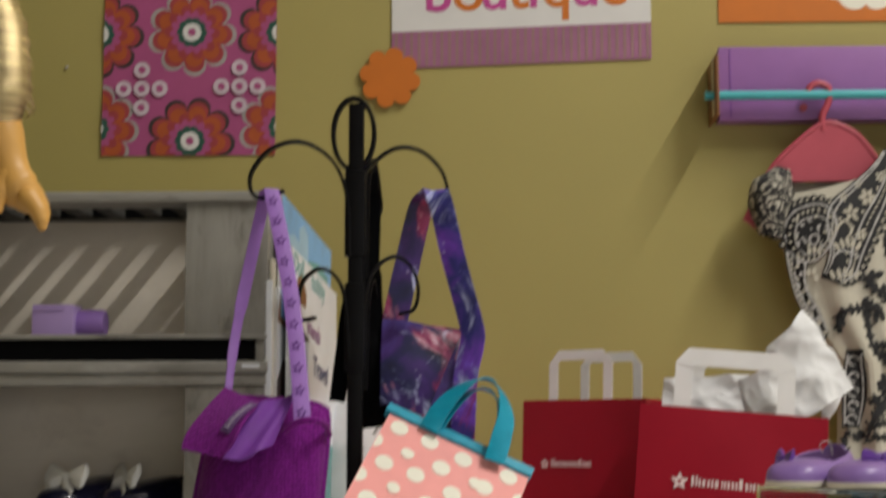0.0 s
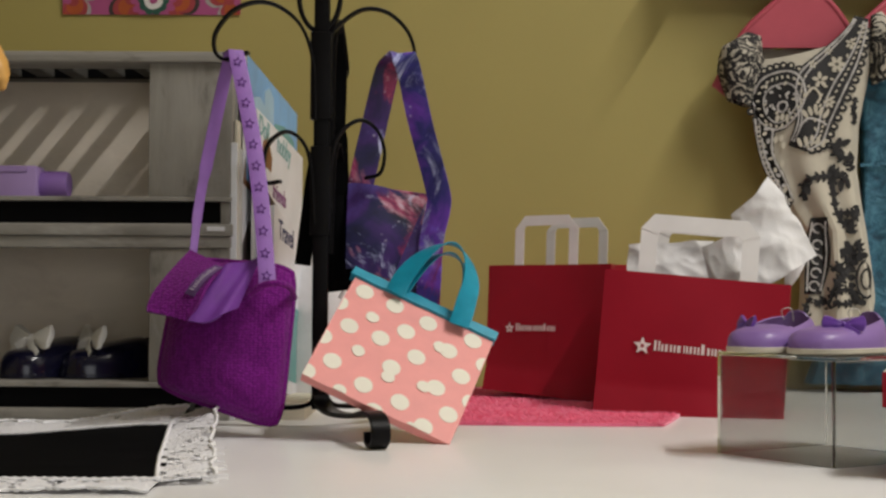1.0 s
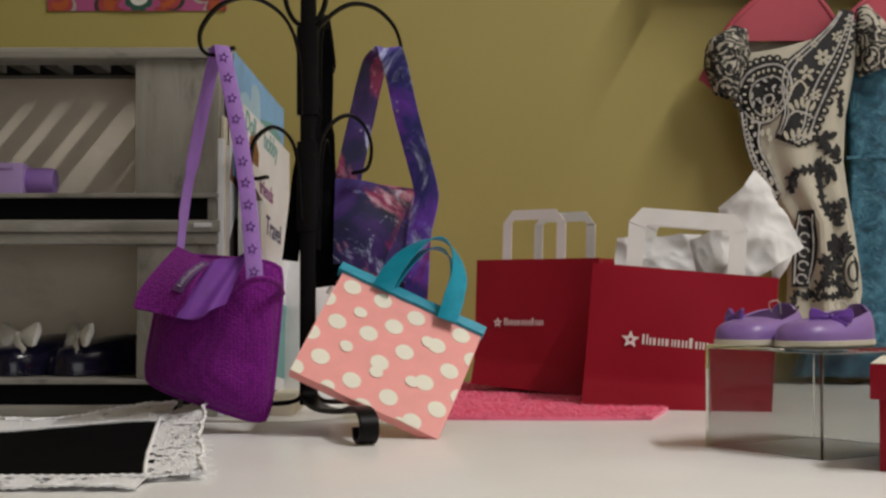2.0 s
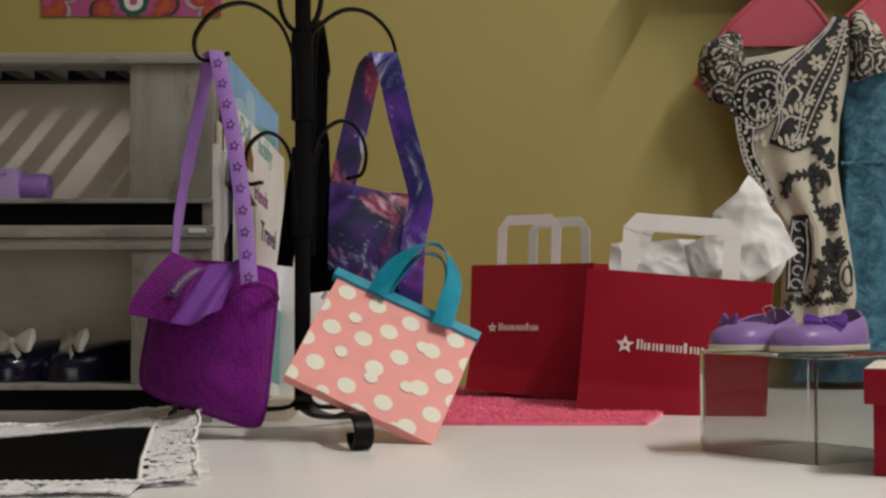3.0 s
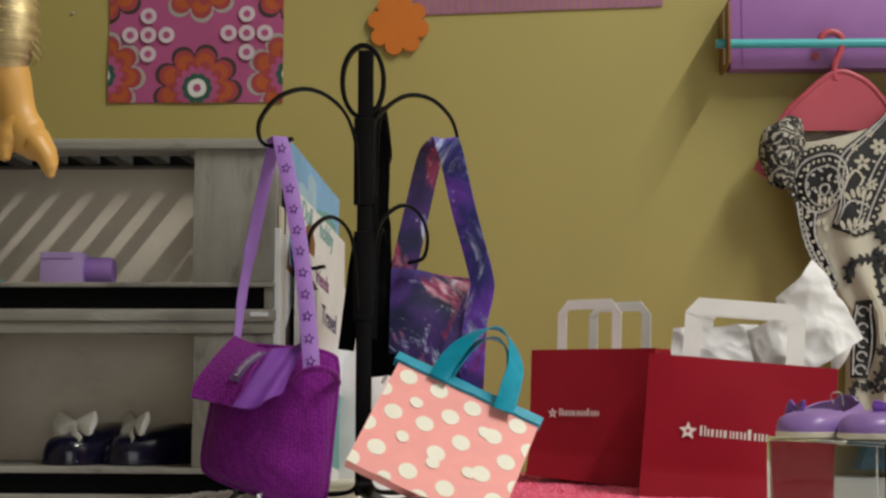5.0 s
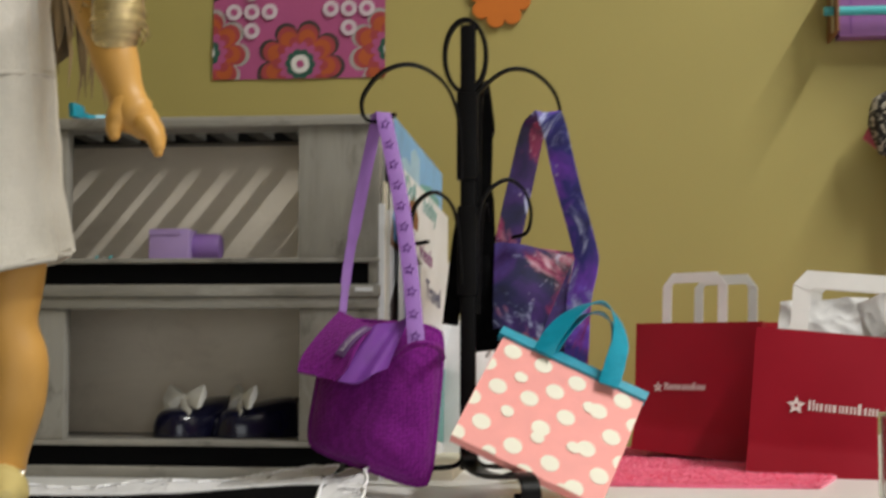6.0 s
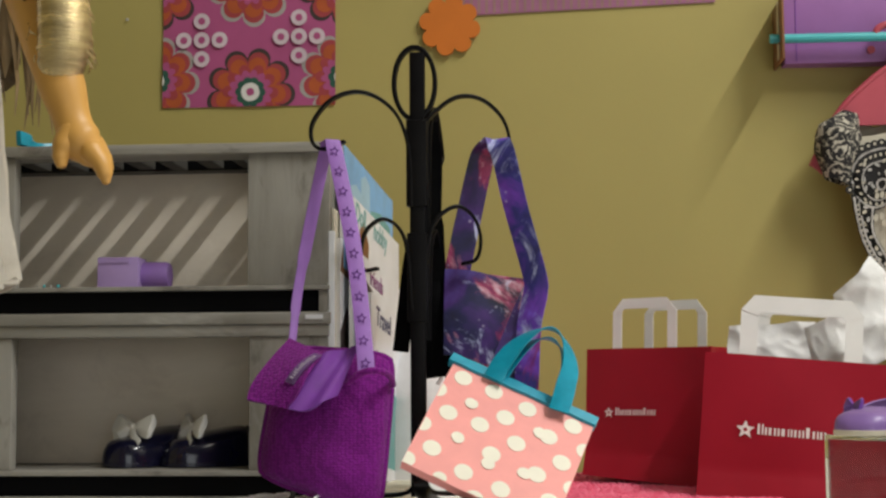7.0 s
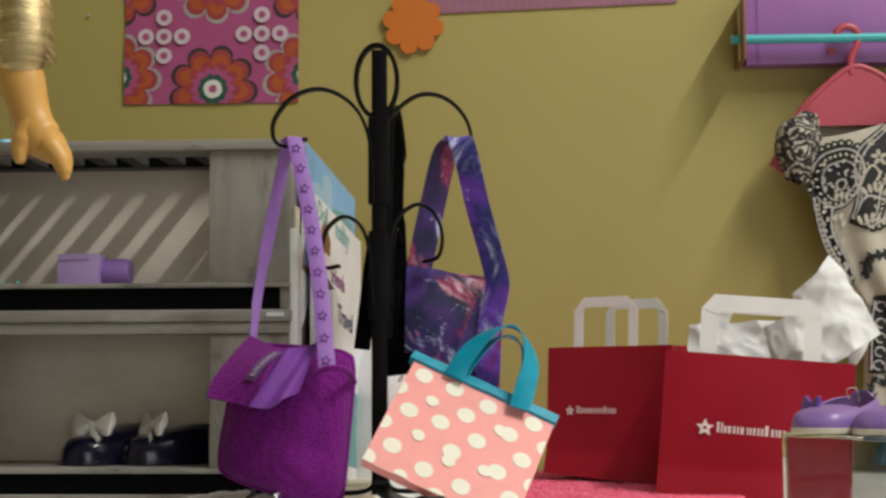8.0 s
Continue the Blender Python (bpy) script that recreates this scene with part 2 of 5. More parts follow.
def paisley(name, dense):
    """Cream cloth printed with dense black scrolls, lighter towards sparse fields."""
    m, nt, b = nodes_of(name)
    vec = coords(nt)
    warp = add(nt, "ShaderNodeTexNoise", Scale=38.0, Detail=3.0)
    nt.links.new(vec, warp.inputs["Vector"])
    vm = nt.nodes.new("ShaderNodeVectorMath")
    vm.operation = "MULTIPLY_ADD"
    nt.links.new(warp.outputs["Color"], vm.inputs[0])
    vm.inputs[1].default_value = (0.03, 0.03, 0.03)
    nt.links.new(vec, vm.inputs[2])
    v = add(nt, "ShaderNodeTexVoronoi", Scale=42.0)
    nt.links.new(vm.outputs[0], v.inputs["Vector"])
    rings = mathn(nt, "SINE", mathn(nt, "MULTIPLY", v.outputs["Distance"], 34.0))
    v2 = add(nt, "ShaderNodeTexVoronoi", Scale=260.0)
    nt.links.new(vm.outputs[0], v2.inputs["Vector"])
    dots = mathn(nt, "GREATER_THAN", v2.outputs["Distance"], 0.42)
    line = mathn(nt, "GREATER_THAN", rings, -0.55)
    ink = mathn(nt, "MULTIPLY", line, mathn(nt, "ADD", mathn(nt, "MULTIPLY", dots, 0.35), 0.65))
    v3 = add(nt, "ShaderNodeTexVoronoi", Scale=24.0)
    nt.links.new(vm.outputs[0], v3.inputs["Vector"])
    edge = mathn(nt, "SINE", mathn(nt, "MULTIPLY", v3.outputs["Distance"], 26.0))
    swirl = mathn(nt, "GREATER_THAN", edge, 0.78)
    field = mathn(nt, "GREATER_THAN", noise_tex(nt, coords(nt, (1, 1, 0.7)), 17, 1), 0.50)
    if dense:
        field = mathn(nt, "MAXIMUM", field, 1.0)
    total = mathn(nt, "MINIMUM", mathn(nt, "ADD", mathn(nt, "MULTIPLY", ink, field), swirl), 1.0)
    c = mix(nt, total, (0.47, 0.435, 0.36), (0.012, 0.011, 0.012))
    nt.links.new(c, b.inputs["Base Color"])
    b.inputs["Roughness"].default_value = 0.8
    bump(nt, b, noise_tex(nt, vec, 900, 2), 0.2, 0.0003)
    return m


def crinkle(name, low, high):
    """Crushed, slightly shiny cloth; fold shading is put into the colour: creases lighter than the hollows."""
    m, nt, b = nodes_of(name)
    vec = coords(nt)
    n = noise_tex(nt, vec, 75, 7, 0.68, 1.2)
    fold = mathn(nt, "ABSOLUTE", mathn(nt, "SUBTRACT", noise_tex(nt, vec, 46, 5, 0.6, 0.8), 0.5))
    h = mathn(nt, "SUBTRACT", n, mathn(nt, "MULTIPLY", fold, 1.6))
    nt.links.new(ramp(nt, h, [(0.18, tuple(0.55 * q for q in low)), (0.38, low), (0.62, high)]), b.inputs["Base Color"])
    b.inputs["Roughness"].default_value = 0.5
    bump(nt, b, h, 0.9, 0.003)
    return m


def clear_plastic(name):
    m, nt, b = nodes_of(name)
    b.inputs["Base Color"].default_value = (0.72, 0.73, 0.72, 1)
    b.inputs["Transmission Weight"].default_value = 1.0
    b.inputs["IOR"].default_value = 1.22
    b.inputs["Roughness"].default_value = 0.03
    s = noise_tex(nt, coords(nt), 60, 6)
    nt.links.new(mathn(nt, "MULTIPLY", ramp(nt, s, [(0.45, (0, 0, 0)), (0.8, (1, 1, 1))]), 0.12), b.inputs["Roughness"])
    return m


M_WALL = plain("olive_wall_paint", (0.39, 0.327, 0.103), 0.62, vary=0.05, coarse=3.0, fine=160.0, relief=0.12, depth=0.0008)
M_PLAIN_WALL = plain("room_paint", (0.55, 0.53, 0.48), 0.7, vary=0.05, coarse=2.0)
M_TABLE = plain("white_laminate", (0.86, 0.855, 0.85), 0.32, vary=0.04, coarse=6.0, fine=250.0, relief=0.02)
M_FLOOR = plain("shop_floor", (0.2, 0.17, 0.14), 0.5, vary=0.2, coarse=5.0)
M_WOOD_H = wood_grey("grey_wood_lengthwise", (0.08, 1, 1), 1.15)
M_WOOD_V = wood_grey("grey_wood_upright", (1, 1, 0.14), 1.15)
# tone lifted far above the front boards: cavity light put into the colour
M_WOOD_BACK_LIT = wood_grey("grey_wood_back_lit", (0.10, 1, 0.35), 3.0, 0.45, 0.55)
# shaded copy of the grey wood: darkness under the top board in its colour
M_WOOD_SHADED = wood_grey("grey_wood_shaded", (1, 0.14, 1), 0.22)
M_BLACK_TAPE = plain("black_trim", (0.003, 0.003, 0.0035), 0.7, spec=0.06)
M_IRON = plain("black_powder_coat", (0.0035, 0.003, 0.0035), 0.4, spec=0.14, vary=0.3, coarse=200.0, fine=900.0, relief=0.15)
M_BLACK_CLOTH = plain("black_cloth", (0.0035, 0.0035, 0.004), 0.95, spec=0.05, vary=0.35, coarse=150.0, fine=1500.0, relief=0.5, depth=0.0006)
M_RED = plain("red_paper", (0.29, 0.006, 0.020), 0.5, spec=0.2, vary=0.07, coarse=20.0, fine=500.0, relief=0.04)
M_WHITE_PAPER = plain("white_paper", (0.78, 0.77, 0.76), 0.7, vary=0.05, relief=0.08)
M_TISSUE = plain("white_tissue", (0.77, 0.765, 0.77), 0.75, vary=0.04, coarse=60.0, fine=300.0, relief=0.25, depth=0.001)
M_PRINT_WHITE = plain("white_print", (0.75, 0.68, 0.66), 0.5)
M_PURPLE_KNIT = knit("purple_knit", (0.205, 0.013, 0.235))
M_LINING = plain("violet_lining", (0.17, 0.035, 0.31), 0.7, vary=0.15, coarse=80.0, fine=900.0, relief=0.15)
M_RIBBON = plain("lilac_ribbon", (0.29, 0.13, 0.47), 0.6, vary=0.08, coarse=90.0, fine=1300.0, relief=0.3)
M_STAR = plain("violet_star_print", (0.17, 0.04, 0.30), 0.6)
M_LABEL = plain("woven_label", (0.13, 0.06, 0.19), 0.8)
M_LABEL_INK = plain("label_thread", (0.42, 0.37, 0.46), 0.8)
M_GALAXY = galaxy("galaxy_print_cloth", 0.4, 0.30, -0.25, 0.6, 0.7)
M_GALAXY_DARK = galaxy("galaxy_print_dark_stretch", 1.7, 0.45, -0.35, 0.15, 0.7)
M_GALAXY_PALE = galaxy("galaxy_print_violet_stretch", 3.1, -0.3, 0.35, -0.35, 2.4)
M_PINK = plain("salmon_pink_card", (0.88, 0.34, 0.315), 0.5, vary=0.06, coarse=45.0, fine=90.0, relief=0.22, depth=0.0012)
M_CREAM = plain("cream_dot_print", (0.84, 0.80, 0.68), 0.55, vary=0.04)
M_TEAL = plain("teal_ribbon", (0.008, 0.31, 0.46), 0.32, vary=0.12, coarse=120.0, fine=1300.0, relief=0.25)
M_TEAL_ROD = plain("turquoise_plastic", (0.06, 0.42, 0.46), 0.35, vary=0.06)
M_SHELF_PURPLE = plain("lilac_painted_metal", (0.30, 0.125, 0.37), 0.45, vary=0.06)
M_HANGER = plain("coral_pink_plastic", (0.43, 0.062, 0.092), 0.4, vary=0.06)
M_PAISLEY = paisley("paisley_cloth_open", False)
M_PAISLEY_DENSE = paisley("paisley_cloth_dense", True)
M_DRESS = plain("cream_dress_cloth", (0.50, 0.46, 0.375), 0.85, vary=0.10, coarse=40.0, fine=1100.0, relief=0.3)
M_INK = plain("black_print", (0.014, 0.013, 0.014), 0.75, vary=0.3, coarse=80.0)
M_INK_LINE = plain("grey_print_line", (0.44, 0.42, 0.40), 0.8, vary=0.3, coarse=120.0)
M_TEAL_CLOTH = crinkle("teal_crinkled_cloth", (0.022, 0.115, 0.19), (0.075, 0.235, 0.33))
M_ACRYLIC = clear_plastic("clear_acrylic")
M_SHOE = plain("lilac_moulded_vinyl", (0.235, 0.135, 0.39), 0.38, vary=0.06)
M_SHOE_BOW = plain("violet_satin", (0.15, 0.055, 0.36), 0.35, vary=0.15)
M_SOLE = plain("cream_rubber", (0.62, 0.57, 0.46), 0.6)
M_NAVY = plain("navy_patent", (0.008, 0.008, 0.028), 0.16, vary=0.15, relief=0)
M_BOW = plain("white_ribbon", (0.84, 0.83, 0.80), 0.7, vary=0.08)
M_RUG = plain("hot_pink_pile", (0.95, 0.20, 0.34), 0.9, vary=0.08, coarse=60.0, fine=900.0, relief=0.2, depth=0.0005, sheen=0.3)
M_LACE = plain("white_lace_thread", (0.88, 0.88, 0.90), 0.85, vary=0.08, fine=1500.0, relief=0.4)
M_LILAC_BOX = plain("lilac_card", (0.42, 0.29, 0.60), 0.5, vary=0.06)
M_LILAC_ROLL = plain("purple_card", (0.28, 0.15, 0.47), 0.5, vary=0.06)
M_ORANGE = plain("orange_card", (0.58, 0.155, 0.008), 0.6, vary=0.06)
M_POSTER = plain("magenta_paper", (0.39, 0.075, 0.21), 0.55, vary=0.06)
M_GREY_INK = plain("grey_ink", (0.36, 0.33, 0.32), 0.55)
M_RING_INK = plain("pale_ring_ink", (0.60, 0.50, 0.56), 0.55)
M_DARK_INK = plain("dark_ink", (0.045, 0.03, 0.03), 0.55)
M_GREEN_INK = plain("green_ink", (0.02, 0.085, 0.06), 0.55)
M_ORANGE_INK = plain("orange_ink", (0.42, 0.085, 0.02), 0.55)
M_CORAL_INK = plain("coral_ink", (0.34, 0.045, 0.055), 0.55)
M_SIGN_WHITE = plain("sign_white", (0.70, 0.68, 0.66), 0.5, vary=0.03)
M_SIGN_PINK = plain("sign_pink", (0.50, 0.06, 0.27), 0.5)
M_STRIPE = plain("mauve_stripe", (0.33, 0.125, 0.23), 0.5)
M_STRIPE_B = plain("olive_stripe", (0.30, 0.17, 0.16), 0.5)
M_PALE_PRINT = plain("pale_sky_print", (0.36, 0.56, 0.72), 0.4)
M_OCHRE_PRINT = plain("ochre_print", (0.45, 0.33, 0.14), 0.45)
M_SKY_COVER = plain("pale_blue_cover", (0.20, 0.46, 0.82), 0.3, vary=0.25, coarse=25.0)
M_COVER = plain("white_cover", (0.80, 0.82, 0.86), 0.3, vary=0.06, coarse=40.0)
M_COVER_INK = plain("teal_ink", (0.16, 0.38, 0.37), 0.5)
M_VIOLET_INK = plain("plum_ink", (0.22, 0.05, 0.20), 0.5)
M_NAVY_INK = plain("navy_ink", (0.03, 0.035, 0.12), 0.5)
M_BROWN_INK = plain("brown_ink", (0.22, 0.09, 0.03), 0.5)
M_CREAM_BOARD = plain("cream_board", (0.62, 0.57, 0.45), 0.6)
M_SILVER = plain("silver_metal", (0.6, 0.58, 0.55), 0.3, metal=1.0)

# ---- the room ----
WALL_Y = 1.36
room = [("wall_north", box(-1.7, 1.7, WALL_Y, WALL_Y + 0.1, -0.75, 1.9), M_WALL),
        ("wall_east", box(1.7, 1.8, -2.6, WALL_Y + 0.1, -0.75, 1.9), M_PLAIN_WALL),
        ("wall_west", box(-1.8, -1.7, -2.6, WALL_Y + 0.1, -0.75, 1.9), M_WALL),
        ("wall_south", box(-1.7, 1.7, -2.7, -2.6, -0.75, 1.9), M_PLAIN_WALL),
        ("floor", box(-1.8, 1.8, -2.7, WALL_Y + 0.1, -0.85, -0.75), M_FLOOR),
        ("ceiling", box(-1.8, 1.8, -2.7, WALL_Y + 0.1, 1.9, 2.0), M_PLAIN_WALL)]
for name, bm, m in room:
    solo(name, bm, m, (0, 0, 0), "plain painted shop room surface" if name != "wall_north" else "matt olive green painted shop wall", name.split("_")[0], kind="structure", smooth=False)

table = thing("display_table", (0, 0.93, -0.75), "white laminate display table with a rounded front edge", "table")
part("tabletop", box(-1.1, 1.1, 0.478, WALL_Y - 0.004, -0.035, 0.0, 0.003), M_TABLE, table)
for x in (-1.05, 1.0):
    for y in (0.56, 1.27):
        part("leg", box(x, x + 0.05, y, y + 0.05, -0.75, -0.035, 0.003), M_TABLE, table)

# ---- grey wooden shelf unit ----
FY = 1.0
unit = thing("shelf_unit", (-0.30, 1.12, 0), "weathered grey wooden miniature shelf unit with black trim", "shelf")
L, R, BACK = -0.452, -0.1624, 1.25
part("top_board", box(L - 0.002, R + 0.002, FY - 0.004, FY + 0.030, 0.2433, 0.2506, 0.0012), M_WOOD_H, unit)
for k in range(11):
    x = L + 0.004 + k * 0.0262 + 0.006 * (k == 9)
    part("top_slat", box(x, x + 0.0125 + 0.002 * math.sin(5 * k) - 0.005 * (k == 8), FY + 0.0305, 1.0725, 0.2436 - 0.0012 * (k % 3 == 0), 0.2496, 0.0008), M_WOOD_SHADED, unit)
for a, b in ((-0.2195, R), (L, -0.385)):
    part("upper_stile", box(a, b, FY, FY + 0.012, 0.1518, 0.2431, 0.0008), M_WOOD_V, unit)
    part("lower_stile", box(a + 0.0015, b, FY, FY + 0.012, 0.0256, 0.1165, 0.0008), M_WOOD_V, unit)
part("upper_shelf", box(L, R, FY - 0.003, BACK - 0.1605, 0.1484, 0.1516, 0.0006), M_WOOD_H, unit)
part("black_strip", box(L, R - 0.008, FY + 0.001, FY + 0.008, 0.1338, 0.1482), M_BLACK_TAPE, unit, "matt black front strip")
part("strip_end", box(R - 0.0075, R, FY, FY + 0.008, 0.1335, 0.1482, 0.0005), M_WOOD_V, unit)
part("rail", box(L, R + 0.001, FY - 0.004, FY + 0.02, 0.1249, 0.1332, 0.0012), M_WOOD_H, unit)
part("rail", box(L, R, FY - 0.002, FY + 0.02, 0.1167, 0.1247, 0.0012), M_WOOD_H, unit)
part("lower_shelf", box(L, R, FY - 0.003, BACK - 0.1605, 0.0220, 0.0254, 0.0006), M_WOOD_H, unit)
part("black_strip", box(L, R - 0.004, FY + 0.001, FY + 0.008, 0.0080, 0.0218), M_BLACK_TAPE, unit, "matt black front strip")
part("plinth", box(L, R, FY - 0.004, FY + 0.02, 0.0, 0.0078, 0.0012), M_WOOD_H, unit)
# added black bar: hides the lit wall, stands in for shade in the slots
part("slot_blocker", box(L + 0.0065, R - 0.0065, 1.0730, 1.0830, 0.2436, 0.2600, 0.0008), M_BLACK_TAPE, unit, "added black bar that keeps the gaps between the top slats dark")
part("top_back", box(L + 0.0065, R - 0.0065, 1.0835, BACK, 0.2436, 0.2496, 0.0008), M_WOOD_H, unit)
# unseen board, added to stop light entering the unit from behind
part("rear_light_stop", box(L + 0.0065, R - 0.0065, BACK - 0.006, BACK - 0.0002, 0.0, 0.2434), M_WOOD_H, unit)
part("back_panel", box(L + 0.006, R - 0.007, BACK - 0.16, BACK - 0.154, 0.004, 0.2425), M_WOOD_BACK_LIT, unit)
part("side_panel", box(R - 0.006, R, FY + 0.0205, BACK, 0.0, 0.2434, 0.0006), M_WOOD_V, unit)
part("side_panel", box(L, L + 0.006, FY + 0.0205, BACK, 0.0, 0.2434, 0.0006), M_WOOD_V, unit)
part("tag", box(R - 0.016, R - 0.004, FY - 0.0052, FY - 0.0042, 0.1282, 0.1312), M_COVER, unit, "small pale paper tag")

# ---- coat rack ----
PX, PY = -0.0968, 0.95
rack = thing("coat_rack", (PX, PY, 0), "black wrought metal scroll-arm accessory stand on the table", "coat rack")
part("pole", box(PX - 0.0050, PX + 0.0050, PY - 0.0032, PY + 0.0032, 0.012, 0.3005, 0.0006), M_IRON, rack)
part("pole_sleeve", box(PX - 0.0072, PX + 0.0064, PY - 0.0045, PY + 0.0045, 0.1987, 0.2556, 0.0008), M_IRON, rack)
part("pole_sleeve", box(PX - 0.0068, PX + 0.0062, PY - 0.0045, PY + 0.0045, 0.1237, 0.1815, 0.0008), M_IRON, rack)
ring = [(PX - 0.0018 + 0.0135 * math.cos(a), PY, 0.2802 + 0.0238 * math.sin(a)) for a in (2 * math.pi * k / 40 for k in range(41))]
part("top_ring", sweep(ring, (0, 1, 0), 0.006, 0.0030), M_IRON, rack)


def arm(points, tilt=0.0):
    return sweep(smooth_path(points, 7), (tilt, 1, 0), 0.0058, 0.0022)


part("arm", arm([(-0.1007, 0.9480, 0.1984), (-0.1019, 0.9480, 0.2332), (-0.1086, 0.9450, 0.2565), (-0.1215, 0.9400, 0.2691), (-0.1364, 0.9350, 0.2725), (-0.1518, 0.9300, 0.2657), (-0.1625, 0.9280, 0.2510), (-0.1621, 0.9280, 0.2384), (-0.1542, 0.9280, 0.2341), (-0.1411, 0.9260, 0.2388)]), M_IRON, rack)
part("arm", arm([(-0.0905, 0.9520, 0.2044), (-0.0917, 0.9520, 0.2486), (-0.0850, 0.9550, 0.2624), (-0.0706, 0.9600, 0.2726), (-0.0550, 0.9650, 0.2713), (-0.0421, 0.9700, 0.2598), (-0.0373, 0.9720, 0.2444), (-0.0408, 0.9740, 0.2364), (-0.0483, 0.9760, 0.2382)]), M_IRON, rack)
part("arm", arm([(-0.1005, 0.9480, 0.1309), (-0.1030, 0.9460, 0.1672), (-0.1075, 0.9400, 0.1830), (-0.1176, 0.9340, 0.1893), (-0.1278, 0.9300, 0.1820), (-0.1311, 0.9280, 0.1686), (-0.1296, 0.9280, 0.1568), (-0.1201, 0.9260, 0.1570)]), M_IRON, rack)
part("arm", arm([(-0.0907, 0.9520, 0.1384), (-0.0904, 0.9520, 0.1732), (-0.0849, 0.9550, 0.1908), (-0.0727, 0.9600, 0.1998), (-0.0619, 0.9650, 0.1941), (-0.0569, 0.9680, 0.1802), (-0.0596, 0.9700, 0.1662), (-0.0697, 0.9720, 0.1626)]), M_IRON, rack)
for z0, z1, reach in ((0.175, 0.268, 0.062), (0.112, 0.185, 0.045)):
    part("arm", sweep(smooth_path([(PX + 0.005, PY + 0.004, z0), (PX + 0.006, PY + 0.006, z1 - 0.02), (PX + 0.008, PY + reach * 0.5, z1), (PX + 0.01, PY + reach, z1 - 0.025), (PX + 0.01, PY + reach * 0.8, z1 - 0.034)], 7), (1, 0, 0), 0.0058, 0.0022), M_IRON, rack)
for k in range(3):
    a = math.atan2(-0.134, 0.047) - k * 2 * math.pi / 3
    c, s = math.cos(a), math.sin(a)
    reach = (1.0, 0.62, 0.75)[k]
    pts = [(0.0, 0.030), (0.008, 0.016), (0.04, 0.0125), (0.09, 0.015), (0.122, 0.0195), (0.138, 0.0165), (0.142, 0.008), (0.136, 0.002), (0.128, 0.0035), (0.126, 0.009)]
    part("leg", sweep(smooth_path([(PX + r * reach * c, PY + r * reach * s, z) for r, z in pts], 6), (-s, c, 0), 0.0110, 0.0028), M_IRON, rack)

# ---- shopping bags ----


def shopping_bag(name, corners, deep, label, handles, size, fold=0.24):
    """corners of the front face: top-left, top-right, bottom-right, bottom-left; deep: vector to the back face."""
    a, b, c, d = (Vector(q) for q in corners)
    deep = Vector(deep)
    base = (c + d + deep) / 2
    t = thing(name, base, label, "bag", group="red shopping bags")
    up = (a - d).normalized()
    right = (b - a).normalized()
    out = right.cross(up).normalized()
    if out.dot(deep) > 0:
        out = -out
    th = 0.0006
    f = bilinear(a, b, c, d)

    def front(u, v):
        k = max(0.0, (v - 1 + fold) / fold)
        dent = 0.0014 * math.sin(3.1 * u + 1) * math.sin(3 * v) + 0.0006 * math.sin(7 * u - 4 * v) + (0.0065 * k - 0.0012 if k > 0 else 0.0)
        return f(u, v) + out * dent

    part("front_panel", sheet(front, 14, 25, th), M_RED, t)
    part("back_panel", sheet(bilinear(a + deep, b + deep, c + deep, d + deep), 6, 8, th), M_RED, t)
    for s, (p, q) in enumerate(((a, d), (b, c))):
        inward = right * (0.004 if s == 0 else -0.004)
        g = bilinear(p, p + deep, q + deep, q)
        part("side_panel", sheet(lambda u, v, g=g, inward=inward: g(u, v) + inward * (1 - abs(2 * u - 1)) * (1.2 - v), 8, 8, th), M_RED, t)
    part("bottom_panel", sheet(bilinear(d, c, c + deep, d + deep), 2, 2, th), M_RED, t)
    for off, along in handles:
        o = (a + b) / 2 + deep * off + along * right + out * (-0.0022 if off < 0.5 else 0.0012)
        w, h, e = size
        part("handle", ribbon_handle(o, right, up, out, w, h, e), M_WHITE_PAPER, t, "flat white paper handle")
    return t, a, b, c, d, right, up, out


def ribbon_handle(o, right, up, out, w, h, e):
    """A flat paper handle folded at its two upper corners."""
    bm = bmesh.new()
    tk = out * 0.0007
    legs = [[(-w, -0.015), (-w + e, -0.015), (-w + e, h - e - 0.003), (-w, h - 0.011)],
            [(w - e, -0.015), (w, -0.015), (w, h - 0.011), (w - e, h - e - 0.003)]]
    for i, poly in enumerate(legs):
        prism(poly, o, right, up, tk, bm)
    prism([(-w, h - 0.011), (-w + e, h - e - 0.003), (-w + e + 0.002, h - e), (w - e - 0.002, h - e), (w - e, h - e - 0.003), (w, h - 0.011), (w - 0.009, h), (-w + 0.009, h)], o + tk * 0.5, right, up, tk, bm)
    return bm


def print_on(parent, o, right, up, out, size, bars):
    """Star mark and a row of plain bars in place of the maker's lettering."""
    ol = o + out * 0.0022
    ring = star(size, 0.45)
    part("star_mark", prism(ring, ol, right, up, out * 0.0002), M_PRINT_WHITE, parent, "white star mark", smooth=False)
    part("star_centre", prism(disc(size * 0.2, 10), ol + out * 0.0003, right, up, out * 0.0001), M_RED, parent, smooth=False)
    bm = bmesh.new()
    for x0, x1, z0, z1 in bars:
        prism([(x0, z0), (x1, z0), (x1, z1), (x0, z1)], ol, right, up, out * 0.0002, bm)
    part("letter_bar", bm, M_PRINT_WHITE, parent, "row of plain white bars", smooth=False)


def word_bars(x, h, widths, tall=()):
    """One plain bar for each letter of the line."""
    out = []
    for i, w in enumerate(widths):
        out.append((x, x + w * 0.52, -h / 2, h / 2 + (h * 0.42 if i in tall else 0)))
        x += w
    return out


